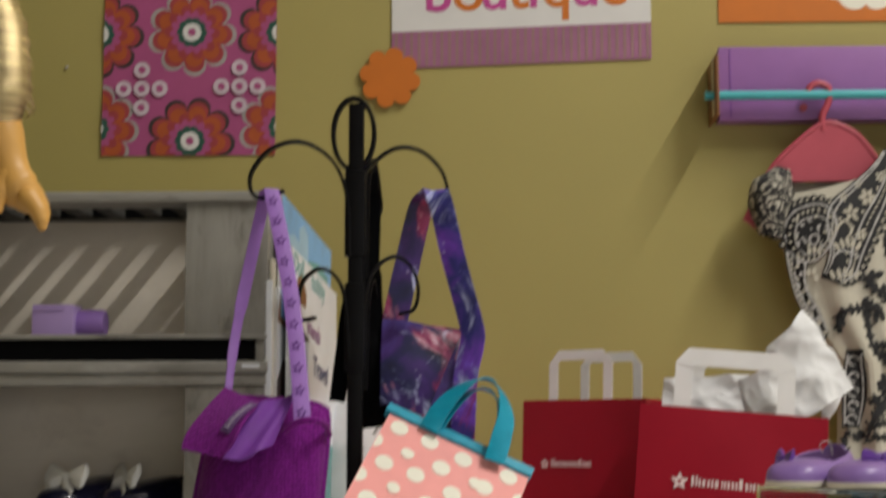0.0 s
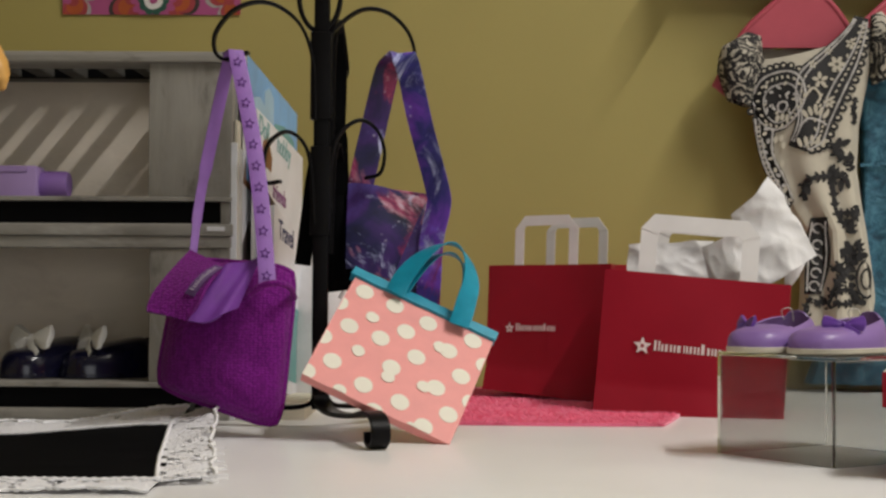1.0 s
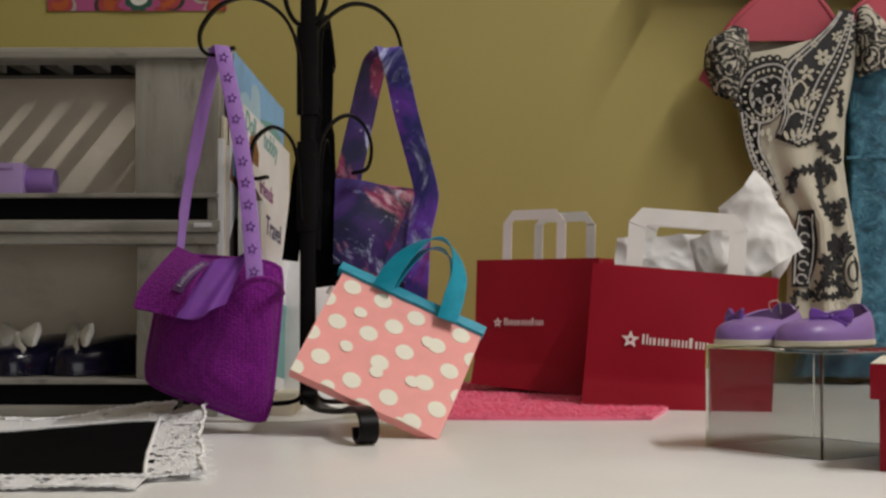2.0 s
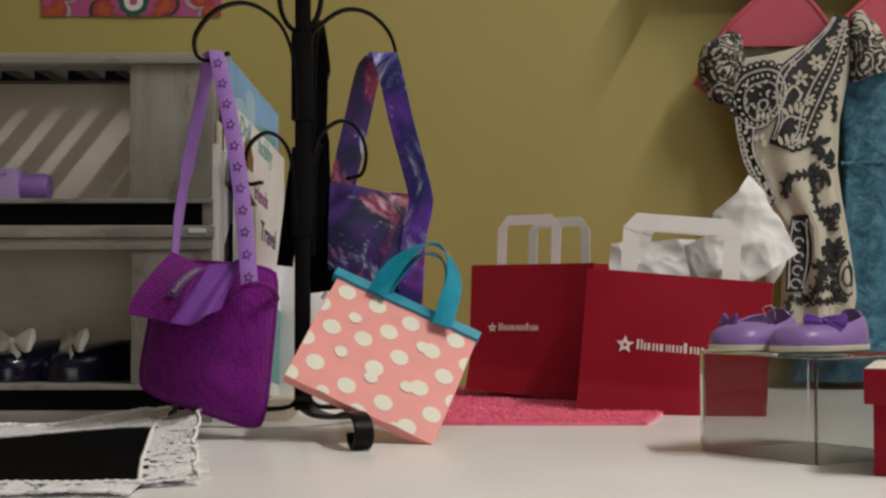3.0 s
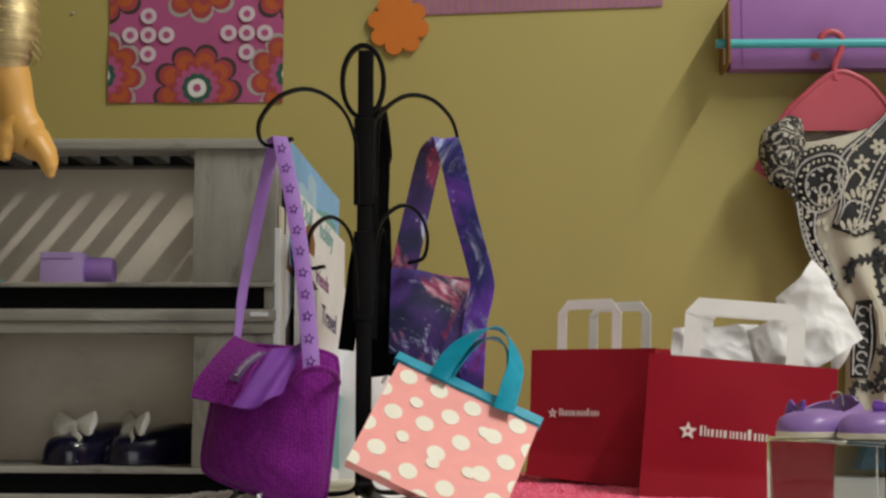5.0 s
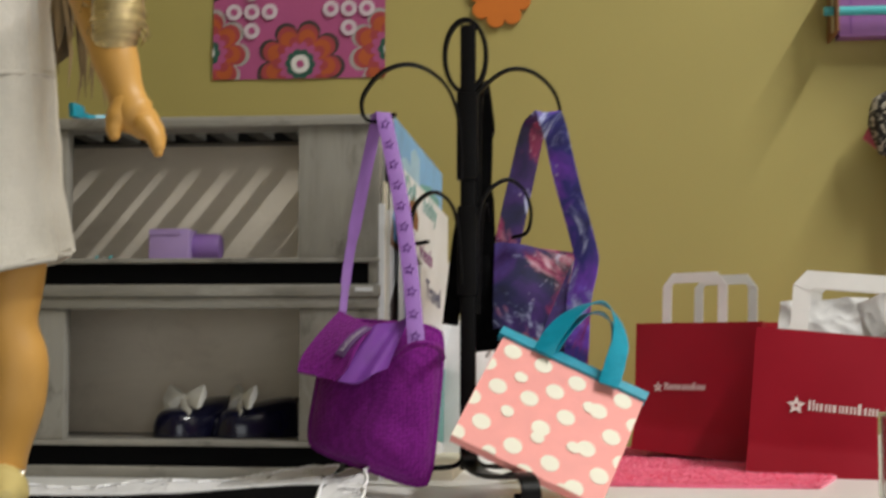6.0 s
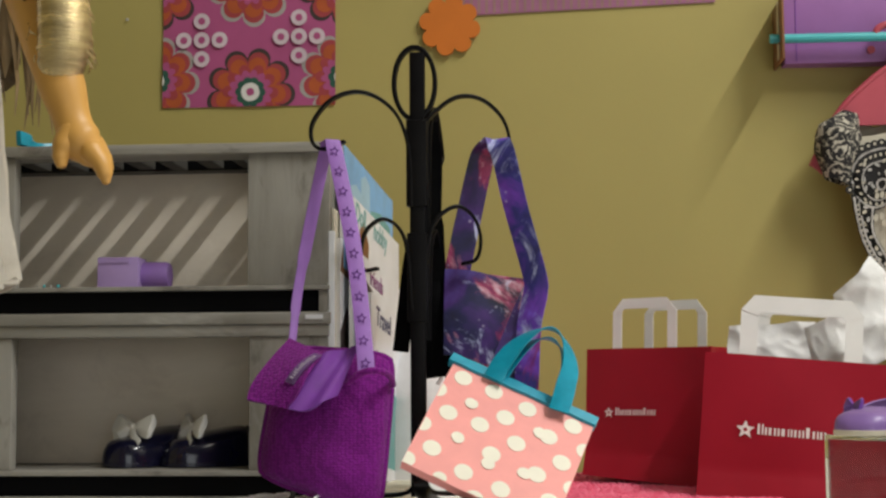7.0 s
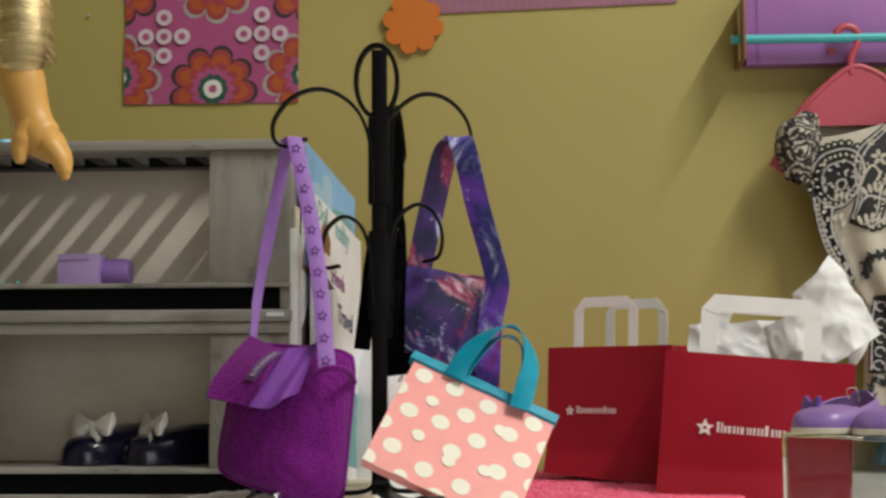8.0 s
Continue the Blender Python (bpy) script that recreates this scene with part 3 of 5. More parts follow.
right_bag, a, b, c, d, rr, ru, ro = shopping_bag("shopping_bag", ((0.1004, 1.0850, 0.1053), (0.2308, 1.0600, 0.0940), (0.2209, 1.0400, -0.0043), (0.0904, 1.0700, 0.0027)), (0.012, 0.052, 0.0),
    "open red paper shopping bag stuffed with white tissue", [(0.0, 0.0), (1.0, 0.004)], (0.0430, 0.0445, 0.0124))
p = bilinear(a, b, c, d)(0.235, 0.525)
print_on(right_bag, p, rr, ru, ro, 0.0068, word_bars(0.0085, 0.0052, [0.0030, 0.0022, 0.0026, 0.0036, 0.0026, 0.0026, 0.0044, 0.0020, 0.0024, 0.0030, 0.0026, 0.0026, 0.0044, 0.0030, 0.0022, 0.0028, 0.0026], (0, 1, 12)))
left_bag, a2, b2, c2, d2, lr, lu, lo = shopping_bag("shopping_bag", ((0.0177, 1.2150, 0.1096), (0.1118, 1.1550, 0.1104), (0.1066, 1.1500, 0.0015), (0.0147, 1.2050, 0.0084)), (0.022, 0.06, 0.0),
    "red paper shopping bag with white handles on a pink rug", [(0.0, -0.004), (1.0, 0.006)], (0.0290, 0.0405, 0.0082))
p = bilinear(a2, b2, c2, d2)(0.20, 0.50)
print_on(left_bag, p, lr, lu, lo, 0.0045, word_bars(0.0062, 0.0042, [0.0022, 0.0018, 0.0020, 0.0026, 0.0020, 0.0020, 0.0030, 0.0016, 0.0020, 0.0022, 0.0020, 0.0020, 0.0032, 0.0022, 0.0018, 0.0022, 0.0020], (0, 1, 12)))

# ---- tissue paper in the bag ----


def crumple(p, amount, scale, seed):
    n = noise.noise_vector(Vector(p) * scale + Vector((seed, seed * 2, 0)))
    m = noise.noise_vector(Vector(p) * scale * 2.6 + Vector((0, seed, seed)))
    ridge = 0.4 - abs(noise.noise(Vector(p) * scale * 0.75 + Vector((seed, 0, seed))))
    fold = 0.3 - abs(noise.noise(Vector(p) * scale * 1.7 + Vector((0, seed, 2 * seed))))
    return Vector(p) + n * amount * 0.6 + m * amount * 0.12 + Vector((0.2, -1, 0.2)) * amount * (2.0 * ridge + 0.7 * fold)


tissue = thing("tissue_paper", (0.2107, 1.1000, 0.0954), "crumpled white tissue paper rising from the red bag", "paper")
for quad, seed in ((((0.1959, 1.1050, 0.1472), (0.2239, 1.1000, 0.1749), (0.2590, 1.1000, 0.1157), (0.2063, 1.0950, 0.0870)), 1.0),
                   (((0.2212, 1.1120, 0.1681), (0.2370, 1.1180, 0.1642), (0.2600, 1.1200, 0.1213), (0.2393, 1.1150, 0.0870)), 3.0),
                   (((0.1729, 1.1000, 0.1207), (0.2058, 1.0950, 0.1374), (0.2135, 1.0930, 0.0870), (0.1811, 1.0950, 0.0870)), 5.0),
                   (((0.1208, 1.1250, 0.1249), (0.1848, 1.1200, 0.1278), (0.1871, 1.1200, 0.0869), (0.1193, 1.1200, 0.0955)), 7.0)):
    f = bilinear(*quad)
    part("sheet", sheet(lambda u, v: crumple(f(u, v) + Vector((0, -0.006 * math.sin(u * math.pi), 0)), 0.0034, 48, seed), 34, 34, 0.0003), M_TISSUE, tissue)

# ---- pink rug ----
rug = thing("rug", (0.06, 1.13, 0), "hot pink furry pile rug under the red bags", "rug")
RX0, RX1, RY0, RY1 = -0.045, 0.128, 0.972, 1.315
part("backing", sheet(lambda u, v: (RX0 + u * (RX1 - RX0 + 0.09 * v) + 0.002 * math.sin(9 * v), RY0 + v * (RY1 - RY0) + 0.002 * math.sin(7 * u), 0.0022), 12, 12, -0.002), M_RUG, rug)
bm = bmesh.new()
rng = random.Random(4)
for _ in range(16000):
    v = rng.random() ** 1.4
    x, y = RX0 + rng.random() * (RX1 - RX0 + 0.09 * v), RY0 + v * (RY1 - RY0)
    a, h, w = rng.uniform(0, 6.3), rng.uniform(0.0008, 0.0022), 0.0005
    dx, dy = math.cos(a) * 0.003, math.sin(a) * 0.003
    p = [bm.verts.new(q) for q in ((x - w, y, 0.002), (x + w, y, 0.002), (x + dx + w * 0.5, y + dy, 0.002 + h * 0.8), (x + dx * 1.6, y + dy * 1.6, 0.002 + h))]
    bm.faces.new(p)
tagged(part("fur", bm, M_RUG, rug, "soft pink pile", smooth=False), kind="stuff")

# ---- purple knitted shoulder bag ----


def pillow(a, b, c, d, puff, n=16, out=(0, -1, 0), lumps=0.0, soft=0.0):
    """A stuffed flat bag between four corners, which soft rounds off."""
    flat_ = bilinear(a, b, c, d)

    def f(u, v):
        s, t = 2 * u - 1, 2 * v - 1
        return flat_(0.5 + 0.5 * s * (1 - soft * abs(t) ** 6), 0.5 + 0.5 * t * (1 - soft * abs(s) ** 6))
    o = Vector(out)
    bm = bmesh.new()
    for s in (1, -1):
        def g(u, v, s=s):
            p = f(u, v)
            k = math.sqrt(max(0.0, 1 - abs(2 * u - 1) ** 2.2)) * math.sqrt(max(0.0, 1 - abs(2 * v - 1) ** 3))
            q = p + o * s * (puff * (0.12 + 0.88 * k))
            return q + noise.noise_vector(p * 45) * lumps * k
        sheet(g, n, n, 0.0005, bm)
    rim = [f(t, 0) for t in np.linspace(0, 1, n)] + [f(1, t) for t in np.linspace(0, 1, n)[1:]] + [f(1 - t, 1) for t in np.linspace(0, 1, n)[1:]] + [f(0, 1 - t) for t in np.linspace(0, 1, n)[1:]]
    tube(rim, puff * 0.10 + 0.0004, bm)
    return bm


pb = thing("shoulder_bag", (-0.1495, 0.9000, 0.0186), "purple knitted shoulder bag with an open flap, hanging from the rack", "bag")
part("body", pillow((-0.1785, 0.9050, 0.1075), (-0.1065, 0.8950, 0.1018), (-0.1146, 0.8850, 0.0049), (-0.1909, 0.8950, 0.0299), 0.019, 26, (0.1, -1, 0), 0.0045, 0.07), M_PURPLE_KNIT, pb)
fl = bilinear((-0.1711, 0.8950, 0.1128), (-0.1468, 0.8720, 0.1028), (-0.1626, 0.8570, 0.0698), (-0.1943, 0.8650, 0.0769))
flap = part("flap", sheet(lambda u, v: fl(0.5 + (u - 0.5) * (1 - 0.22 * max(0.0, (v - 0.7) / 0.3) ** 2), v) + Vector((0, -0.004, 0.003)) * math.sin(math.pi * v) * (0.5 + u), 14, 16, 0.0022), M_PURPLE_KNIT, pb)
li = bilinear((-0.1476, 0.8730, 0.1028), (-0.1257, 0.8840, 0.1081), (-0.1371, 0.8660, 0.0782), (-0.1649, 0.8590, 0.0700))
part("lining", sheet(lambda u, v: li(u, v) + Vector((0, -0.005 * math.sin(math.pi * u) * (0.4 + v), -0.003 * math.sin(math.pi * u) * v)) + Vector((0, -0.0018, 0.0006)) * math.sin(8 * u + 2 * v), 16, 16, 0.0015), M_LINING, pb, "smooth violet lining")
ft = bilinear((-0.1517, 0.8735, 0.1028), (-0.1465, 0.8705, 0.1014), (-0.1619, 0.8640, 0.0821), (-0.1677, 0.8660, 0.0841))
part("sewn_label", sheet(lambda u, v: ft(u, v) + Vector((0, -0.0068, 0.0036)) * math.sin(math.pi * (0.05 + 0.72 * v)) + Vector((0, -0.0012, 0)), 3, 8, 0.0006), M_LABEL, flap, "grey woven label")
for k in range(12):
    v, e = 0.10 + k * 0.068, (0.30, 0.38, 0.24)[k % 3]
    q = [ft(e, v), ft(0.66, v), ft(0.66, v + 0.034), ft(e, v + 0.034)]
    part("label_bar", sheet(lambda u, w, q=q, v=v: bilinear(*q)(u, w) + Vector((0, -0.0068, 0.0036)) * math.sin(math.pi * (0.05 + 0.72 * v)) + Vector((0, -0.0020, 0)), 1, 1, 0.0002), M_LABEL_INK, flap, smooth=False)
s0, s1 = Vector((-0.1487, 0.9220, 0.2392)), Vector((-0.1199, 0.8660, 0.0924))
strap = [s0 + (s1 - s0) * t + Vector((0.0032 * math.sin(math.pi * t), 0, 0)) for t in np.linspace(0, 1, 24)]
front_strap = part("strap", sweep([Vector((-0.1542, 0.9320, 0.2376))] + strap, (1, 0.15, -0.12), 0.0100, 0.0010), M_RIBBON, pb, "lilac ribbon strap printed with stars")
for k in range(11):
    p = s0 + (s1 - s0) * (0.055 + k * 0.0915)
    p += Vector((0.0032 * math.sin(math.pi * (0.055 + k * 0.0915)), -0.0024, 0))
    bm = bmesh.new()
    so, si = star(0.0036, 0.45, turn=84), star(0.0019, 0.5, turn=84)
    vo, vi = [[bm.verts.new(p + Vector((x, 0.02 * x, z))) for x, z in q] for q in (so, si)]
    for i in range(10):
        bm.faces.new((vo[i], vo[(i + 1) % 10], vi[(i + 1) % 10], vi[i]))
    bmesh.ops.solidify(bm, geom=bm.faces[:], thickness=0.0002)
    part("star_print", bm, M_STAR, front_strap, smooth=False)
part("rim", tube(smooth_path([(-0.1314, 0.8680, 0.0848), (-0.1250, 0.8650, 0.0901), (-0.1182, 0.8635, 0.0924), (-0.1112, 0.8660, 0.0921), (-0.1071, 0.8760, 0.0894), (-0.1064, 0.8880, 0.0840)], 6), 0.0019), M_PURPLE_KNIT, pb)
part("strap", sweep(smooth_path([(-0.1525, 0.9260, 0.2385), (-0.1559, 0.9300, 0.2269), (-0.1636, 0.9280, 0.1872), (-0.1702, 0.9200, 0.1438), (-0.1712, 0.9050, 0.1099)], 6), (1, 0.7, 0), [0.0085] * 8 + [0.0085] * 8 + [0.0065] * 5 + [0.005] * 4, 0.0009), M_RIBBON, pb)

# ---- galaxy print messenger bag ----
gb = thing("messenger_bag", (-0.0538, 0.9850, 0.0778), "purple and blue galaxy-print messenger bag hanging from the rack", "bag")
part("body", pillow((-0.0793, 0.9900, 0.1587), (-0.0199, 0.9900, 0.1511), (-0.0244, 0.9850, 0.0736), (-0.0810, 0.9850, 0.0778), 0.012, 14, (0, -1, 0), 0.002), M_GALAXY_DARK, gb)
gf = bilinear((-0.0819, 0.9850, 0.1606), (-0.0288, 0.9780, 0.1518), (-0.0511, 0.9580, 0.0975), (-0.0815, 0.9620, 0.1027))
part("flap", sheet(lambda u, v: gf(u, v) + Vector((0, -0.004 * math.sin(math.pi * v), 0.0015 * math.sin(5 * u))), 14, 14, 0.001), M_GALAXY, gb)
part("strap", sweep(smooth_path([(-0.0487, 0.9660, 0.2442), (-0.0559, 0.9850, 0.2370), (-0.0659, 0.9950, 0.1981), (-0.0743, 0.9950, 0.1598)], 7), (1, 0.45, 0.16), 0.0185, 0.0012), M_GALAXY_DARK, gb)
part("strap", sweep(smooth_path([(-0.0502, 0.9680, 0.2434), (-0.0425, 0.9600, 0.2380), (-0.0336, 0.9620, 0.2001), (-0.0219, 0.9680, 0.1560), (-0.0212, 0.9700, 0.1431), (-0.0257, 0.9720, 0.1208), (-0.0279, 0.9720, 0.0798)], 7), (1, -0.25, -0.22), 0.0165, 0.0012), M_GALAXY_PALE, gb)

# ---- black cloth bag behind the pole ----
kb = thing("cloth_pouch", (-0.0920, 0.9900, 0.0891), "limp black cloth pouch hanging behind the rack pole", "pouch")
part("body", pillow((-0.0963, 0.9850, 0.1515), (-0.0842, 0.9850, 0.1534), (-0.0791, 0.9800, 0.0902), (-0.0964, 0.9800, 0.0880), 0.008, 10, lumps=0.003), M_BLACK_CLOTH, kb)
part("strap", sweep(smooth_path([(-0.0900, 0.9750, 0.2592), (-0.0897, 0.9850, 0.2274), (-0.0903, 0.9850, 0.1894), (-0.0879, 0.9850, 0.1326)], 6), (1, 0.2, 0), [0.010] * 3 + [0.0125] * 9 + [0.0155] * 7, 0.004), M_BLACK_CLOTH, kb)
part("strap", sweep(smooth_path([(-0.0943, 0.9620, 0.1852), (-0.1018, 0.9640, 0.1687), (-0.1060, 0.9620, 0.1352), (-0.1094, 0.9600, 0.1049)], 6), (1, 0.2, 0), [0.006] * 4 + [0.0105] * 15, 0.003), M_BLACK_CLOTH, kb)

# ---- polka dot tote ----
A, B, C, D = (Vector(q) for q in ((-0.0719, 0.9250, 0.0980), (0.0147, 0.9150, 0.0586), (-0.0122, 0.8520, 0.0002), (-0.0988, 0.8620, 0.0396)))
TF = bilinear(A, B, C, D)
tr_ = (B - A).normalized()
td = ((D - A) - tr_ * (D - A).dot(tr_)).normalized()
tn = tr_.cross(td).normalized()
if tn.y > 0:
    tn = -tn
tote = thing("tote_bag", (C.x, C.y, 0), "small salmon pink tote with cream dots, leaning on the rack", "bag")
body = part("body", loft([[TF(u, v) - tn * k for u, v in ((0, 0), (0.5, -0.004), (1, 0), (1.004, 0.5), (1, 1), (0.5, 1.004), (0, 1), (-0.004, 0.5))] for k in (0.0, 0.002, 0.006)]), M_PINK, tote, smooth=False)
UL, VL = (B - A).length, (D - A).length
dots = [(283, 212), (375, 252), (475, 303), (205, 247), (307, 288), (235, 318), (328, 352), (406, 330), (157, 350), (185, 422), (258, 392), (358, 437), (348, 462), (434, 405), (503, 374), (532, 384), (610, 352),
        (110, 452), (275, 488), (205, 507), (380, 534), (303, 560), (445, 600), (405, 602), (450, 492), (488, 492), (565, 458), (520, 566), (590, 532), (640, 425)]
half = {(307, 288), (258, 392), (348, 462), (503, 374), (405, 602), (450, 492), (205, 507)}
ta, tb, tc_, tdn = Vector((257, 160)), Vector((677, 345)), Vector((535, 660)), Vector((98, 461))
for p in dots:
    e1, e2, q = tb - ta, tdn - ta, Vector(p) - ta
    den = e1.x * e2.y - e1.y * e2.x
    u, v = (q.x * e2.y - q.y * e2.x) / den, (e1.x * q.y - e1.y * q.x) / den
    r = 0.0058 if p not in half else 0.0048
    ring = []
    for k in range(22):
        a = 2 * math.pi * k / 22
        rr_ = r * (1 if p not in half else (0.62 + 0.38 * abs(math.cos(a * 0.5 + p[0]))))
        uu, vv = u + rr_ * math.cos(a) / UL, v + rr_ * math.sin(a) / VL
        ring.append((min(max(uu, 0.002), 0.998), min(max(vv, 0.002), 0.998)))
    part("dot", loft([[TF(x, y) + tn * q for x, y in ring] for q in ((0.0001, 0.0003) if p not in half else (0.0004, 0.0006))]), M_CREAM, body, smooth=False)
part("binding", sweep([TF(t, 0.0) + Vector((0, 0, 0.0028)) - tn * 0.003 for t in np.linspace(-0.02, 1.02, 12)], -td, [0.0074 + 0.0005 * math.sin(4 * t) for t in range(12)], 0.0065), M_TEAL, tote, "shiny teal ribbon binding")
for k, off in ((0, 0.0025), (1, -0.0075)):
    pts = [Vector(q) + tn * off + Vector((0.001 * k, 0, 0.0005 * k)) for q in ((-0.0478, 0.9180, 0.0856), (-0.0415, 0.9190, 0.0965), (-0.0317, 0.9210, 0.1075), (-0.0197, 0.9230, 0.1153), (-0.0095, 0.9230, 0.1156), (-0.0024, 0.9220, 0.1064), (-0.0003, 0.9180, 0.0926), (-0.0038, 0.9140, 0.0786), (-0.0077, 0.9100, 0.0658))]
    pts = smooth_path(pts, 5)
    side = []
    for i in range(len(pts)):
        tangent = (pts[min(i + 1, len(pts) - 1)] - pts[max(i - 1, 0)]).normalized()
        f = i / (len(pts) - 1)
        bend = math.sin(math.pi * f) ** 2
        side.append(tangent.cross(tn) * (1 - 0.45 * bend) + tn * 0.75 * bend)
    part("handle", sweep(pts, side, 0.0125, 0.0011), M_TEAL, tote, "folded teal ribbon handle")

# ---- shoes ----


def shoe_mesh(L, W, H, opening=0.52, heel=1.0):
    """A moulded flat: upper with a foot opening, toe towards +x. Returns upper and sole."""
    bm = bmesh.new()
    n, m = 26, 22

    def half(s):
        return W / 2 * (0.80 + 0.20 * math.sin(math.pi * (0.15 + 0.8 * s))) * math.sqrt(max(0.0, 1 - (2 * s - 1) ** 4 * 0.985)) + 0.0004

    def high(s):
        return H * (1.0 - 0.58 * s ** 1.4 + 0.06 * math.cos(6 * s)) * (heel + (1 - heel) * min(1.0, s / 0.5))
    grid = []
    for i in range(n + 1):
        s = i / n
        x = (s - 0.5) * L
        row = []
        for j in range(m + 1):
            a = math.pi * j / m
            w, h = half(s), high(s) * (1 - 0.72 * max(0.0, (s - 0.86) / 0.14) ** 2)
            ca, sa = math.cos(a), math.sin(a)
            row.append(bm.verts.new((x, -w * math.copysign(abs(ca) ** 0.7, ca), 0.0022 + h * abs(sa) ** 0.62)))
        grid.append(row)
    for i in range(n):
        for j in range(m):
            s, a = (i + 0.5) / n, (j + 0.5) / m
            if 0.045 < s < opening + 0.16 * math.sin(math.pi * a) and 0.27 < a < 0.73:
                continue
            bm.faces.new((grid[i][j], grid[i + 1][j], grid[i + 1][j + 1], grid[i][j + 1]))
    bm.faces.new(grid[0])
    bm.faces.new(grid[n])
    bmesh.ops.delete(bm, geom=[v for v in bm.verts if not v.link_faces], context="VERTS")
    bmesh.ops.recalc_face_normals(bm, faces=bm.faces)
    bmesh.ops.solidify(bm, geom=bm.faces[:], thickness=0.0009)
    outline = []
    for i in range(n + 1):
        outline.append(((i / n - 0.5) * L * 1.015, half(i / n) * 1.02))
    outline = outline + [(x, -w) for x, w in outline[::-1]]
    return bm, outline


def bow_mesh(w, h, tail=True):
    """Two puffed loops, a knot and tails; across x, up z."""
    bm = bmesh.new()
    for s in (1, -1):
        rings = []
        for x, t, zz in ((0.0, 0.06, 0.10), (0.2, 0.14, 0.2), (0.5, 0.2, 0.38), (0.8, 0.17, 0.54), (0.97, 0.15, 0.56), (1.0, 0.10, 0.52)):
            rings.append([(s * w * x + s * w * 0.06 * math.cos(2 * g), h * t * math.cos(g) + 0.03 * h * math.sin(5 * g), h * zz * math.sin(g) + h * 0.06 * x) for g in (2 * math.pi * k / 14 for k in range(14))])
        loft(rings, True, bm)
        if tail:
            sweep([(s * 0.001, -h * 0.1, -h * 0.1), (s * w * 0.4, -h * 0.25, -h * 0.5), (s * w * 0.75, -h * 0.2, -h * 0.8)], (0.7, 0, 0.7), h * 0.4, 0.0006, bm)
    b = bmesh.new()
    bmesh.ops.create_icosphere(b, subdivisions=2, radius=h * 0.2)
    return join(bm, b)


def shoe(name, at, toward, L, W, H, upper, sole, bow, bow_size, label, group, opening=0.52, aside=0.0, back=0.19, heel=1.0):
    t = thing(name, at, label, "shoe", group=group, rz=toward)
    bm, outline = shoe_mesh(L, W, H, opening, heel)
    u = part("upper", bm, upper, t, local=True)
    bm = bmesh.new()
    loft([[(x * k, y * k, z) for x, y in outline] for k, z in ((0.97, 0.0), (1.0, 0.0006), (1.0, 0.0030), (0.96, 0.0034))], True, bm)
    part("sole", bm, sole, t, local=True)
    b = bow_mesh(*bow_size)
    b.transform(pose(L * back, aside, H * (0.90 - abs(aside) * 8), -18, 0, 90 + aside * 3500))
    part("bow", b, bow, u, local=True)
    return t


lilac_at = ((0.1955, 0.792, 0.0566), (0.1650, 0.813, 0.0566))
for at, ang, aside in zip(lilac_at, (222, 232), (0.0085, -0.0120)):
    shoe("doll_shoe", at, ang, 0.067, 0.037, 0.0190, M_SHOE, M_SOLE, M_SHOE_BOW, (0.0108, 0.0076), "lilac vinyl doll flat with a violet bow on a clear riser", "lilac shoes", 0.42, aside, 0.10)
for px, ang in ((-0.3044, 232), (-0.2593, 212)):
    shoe("doll_shoe", (px, 1.052, 0.0256), ang, 0.066, 0.040, 0.0310, M_NAVY, M_NAVY, M_BOW, (0.0215, 0.0162), "glossy navy doll shoe with a white ribbon bow on the shelf", "navy shoes", -0.06, 0.0, 0.16, 0.78)

for sx, sy in ((0.173, 0.819), (0.205, 0.801)):
    cord = tube(smooth_path([(sx, sy, 0.074), (sx - 0.002, sy - 0.003, 0.079), (sx + 0.003, sy - 0.004, 0.080), (sx + 0.005, sy - 0.001, 0.073)], 5), 0.00025)
    solo("tag_loop", cord, M_SIGN_WHITE, (sx, sy, 0.0735), "thin clear plastic tag loop in the lilac shoe", "tag loop", group="tag loops")

# ---- clear acrylic riser ----
riser = thing("acrylic_riser", (0.1838, 0.75, 0), "clear acrylic display riser under the lilac shoes", "riser", rz=33.4)
S, Hh, th = 0.0856, 0.0562, 0.0022
for name, q in (("front_pane", (0, S, 0, th, 0, Hh - th)), ("back_pane", (0, S, S - th, S, 0, Hh - th)), ("side_pane", (0, th, th, S - th, 0, Hh - th)), ("side_pane", (S - th, S, th, S - th, 0, Hh - th)), ("top_pane", (0, S, 0, S, Hh - th + 0.0001, Hh))):
    part(name, box(*q, 0.0003), M_ACRYLIC, riser, local=True, smooth=False)

# ---- red lidded box ----
rb = thing("gift_box", (0.197, 0.706, 0), "red card gift box with a cream-topped lid", "box", rz=-20)
part("body", box(0.002, 0.116, 0.002, 0.085, 0, 0.040, 0.0008), M_RED, rb, local=True)
part("lid", box(-0.002, 0.12, -0.002, 0.089, 0.0345, 0.0512, 0.0006), M_RED, rb, local=True)
part("lid_top", box(-0.0015, 0.1195, -0.0015, 0.0885, 0.0513, 0.0518, 0.0002), M_CREAM, rb, "cream paper lid top", local=True)

# ---- wall: posters, sign, flower ----
WY = WALL_Y - 0.0008


def flat(parent, name, poly, x, z, layer, material, label=""):
    y = WY - 0.0006 - layer * 0.0002
    return part(name, prism(poly, (x, y, z), (1, 0, 0), (0, 0, 1), (0, -0.00015, 0)), material, parent, label, smooth=False)


def clip_poly(poly, x, z, b):
    return [(min(max(px + x, b[0]), b[1]) - x, min(max(pz + z, b[2]), b[3]) - z) for px, pz in poly]


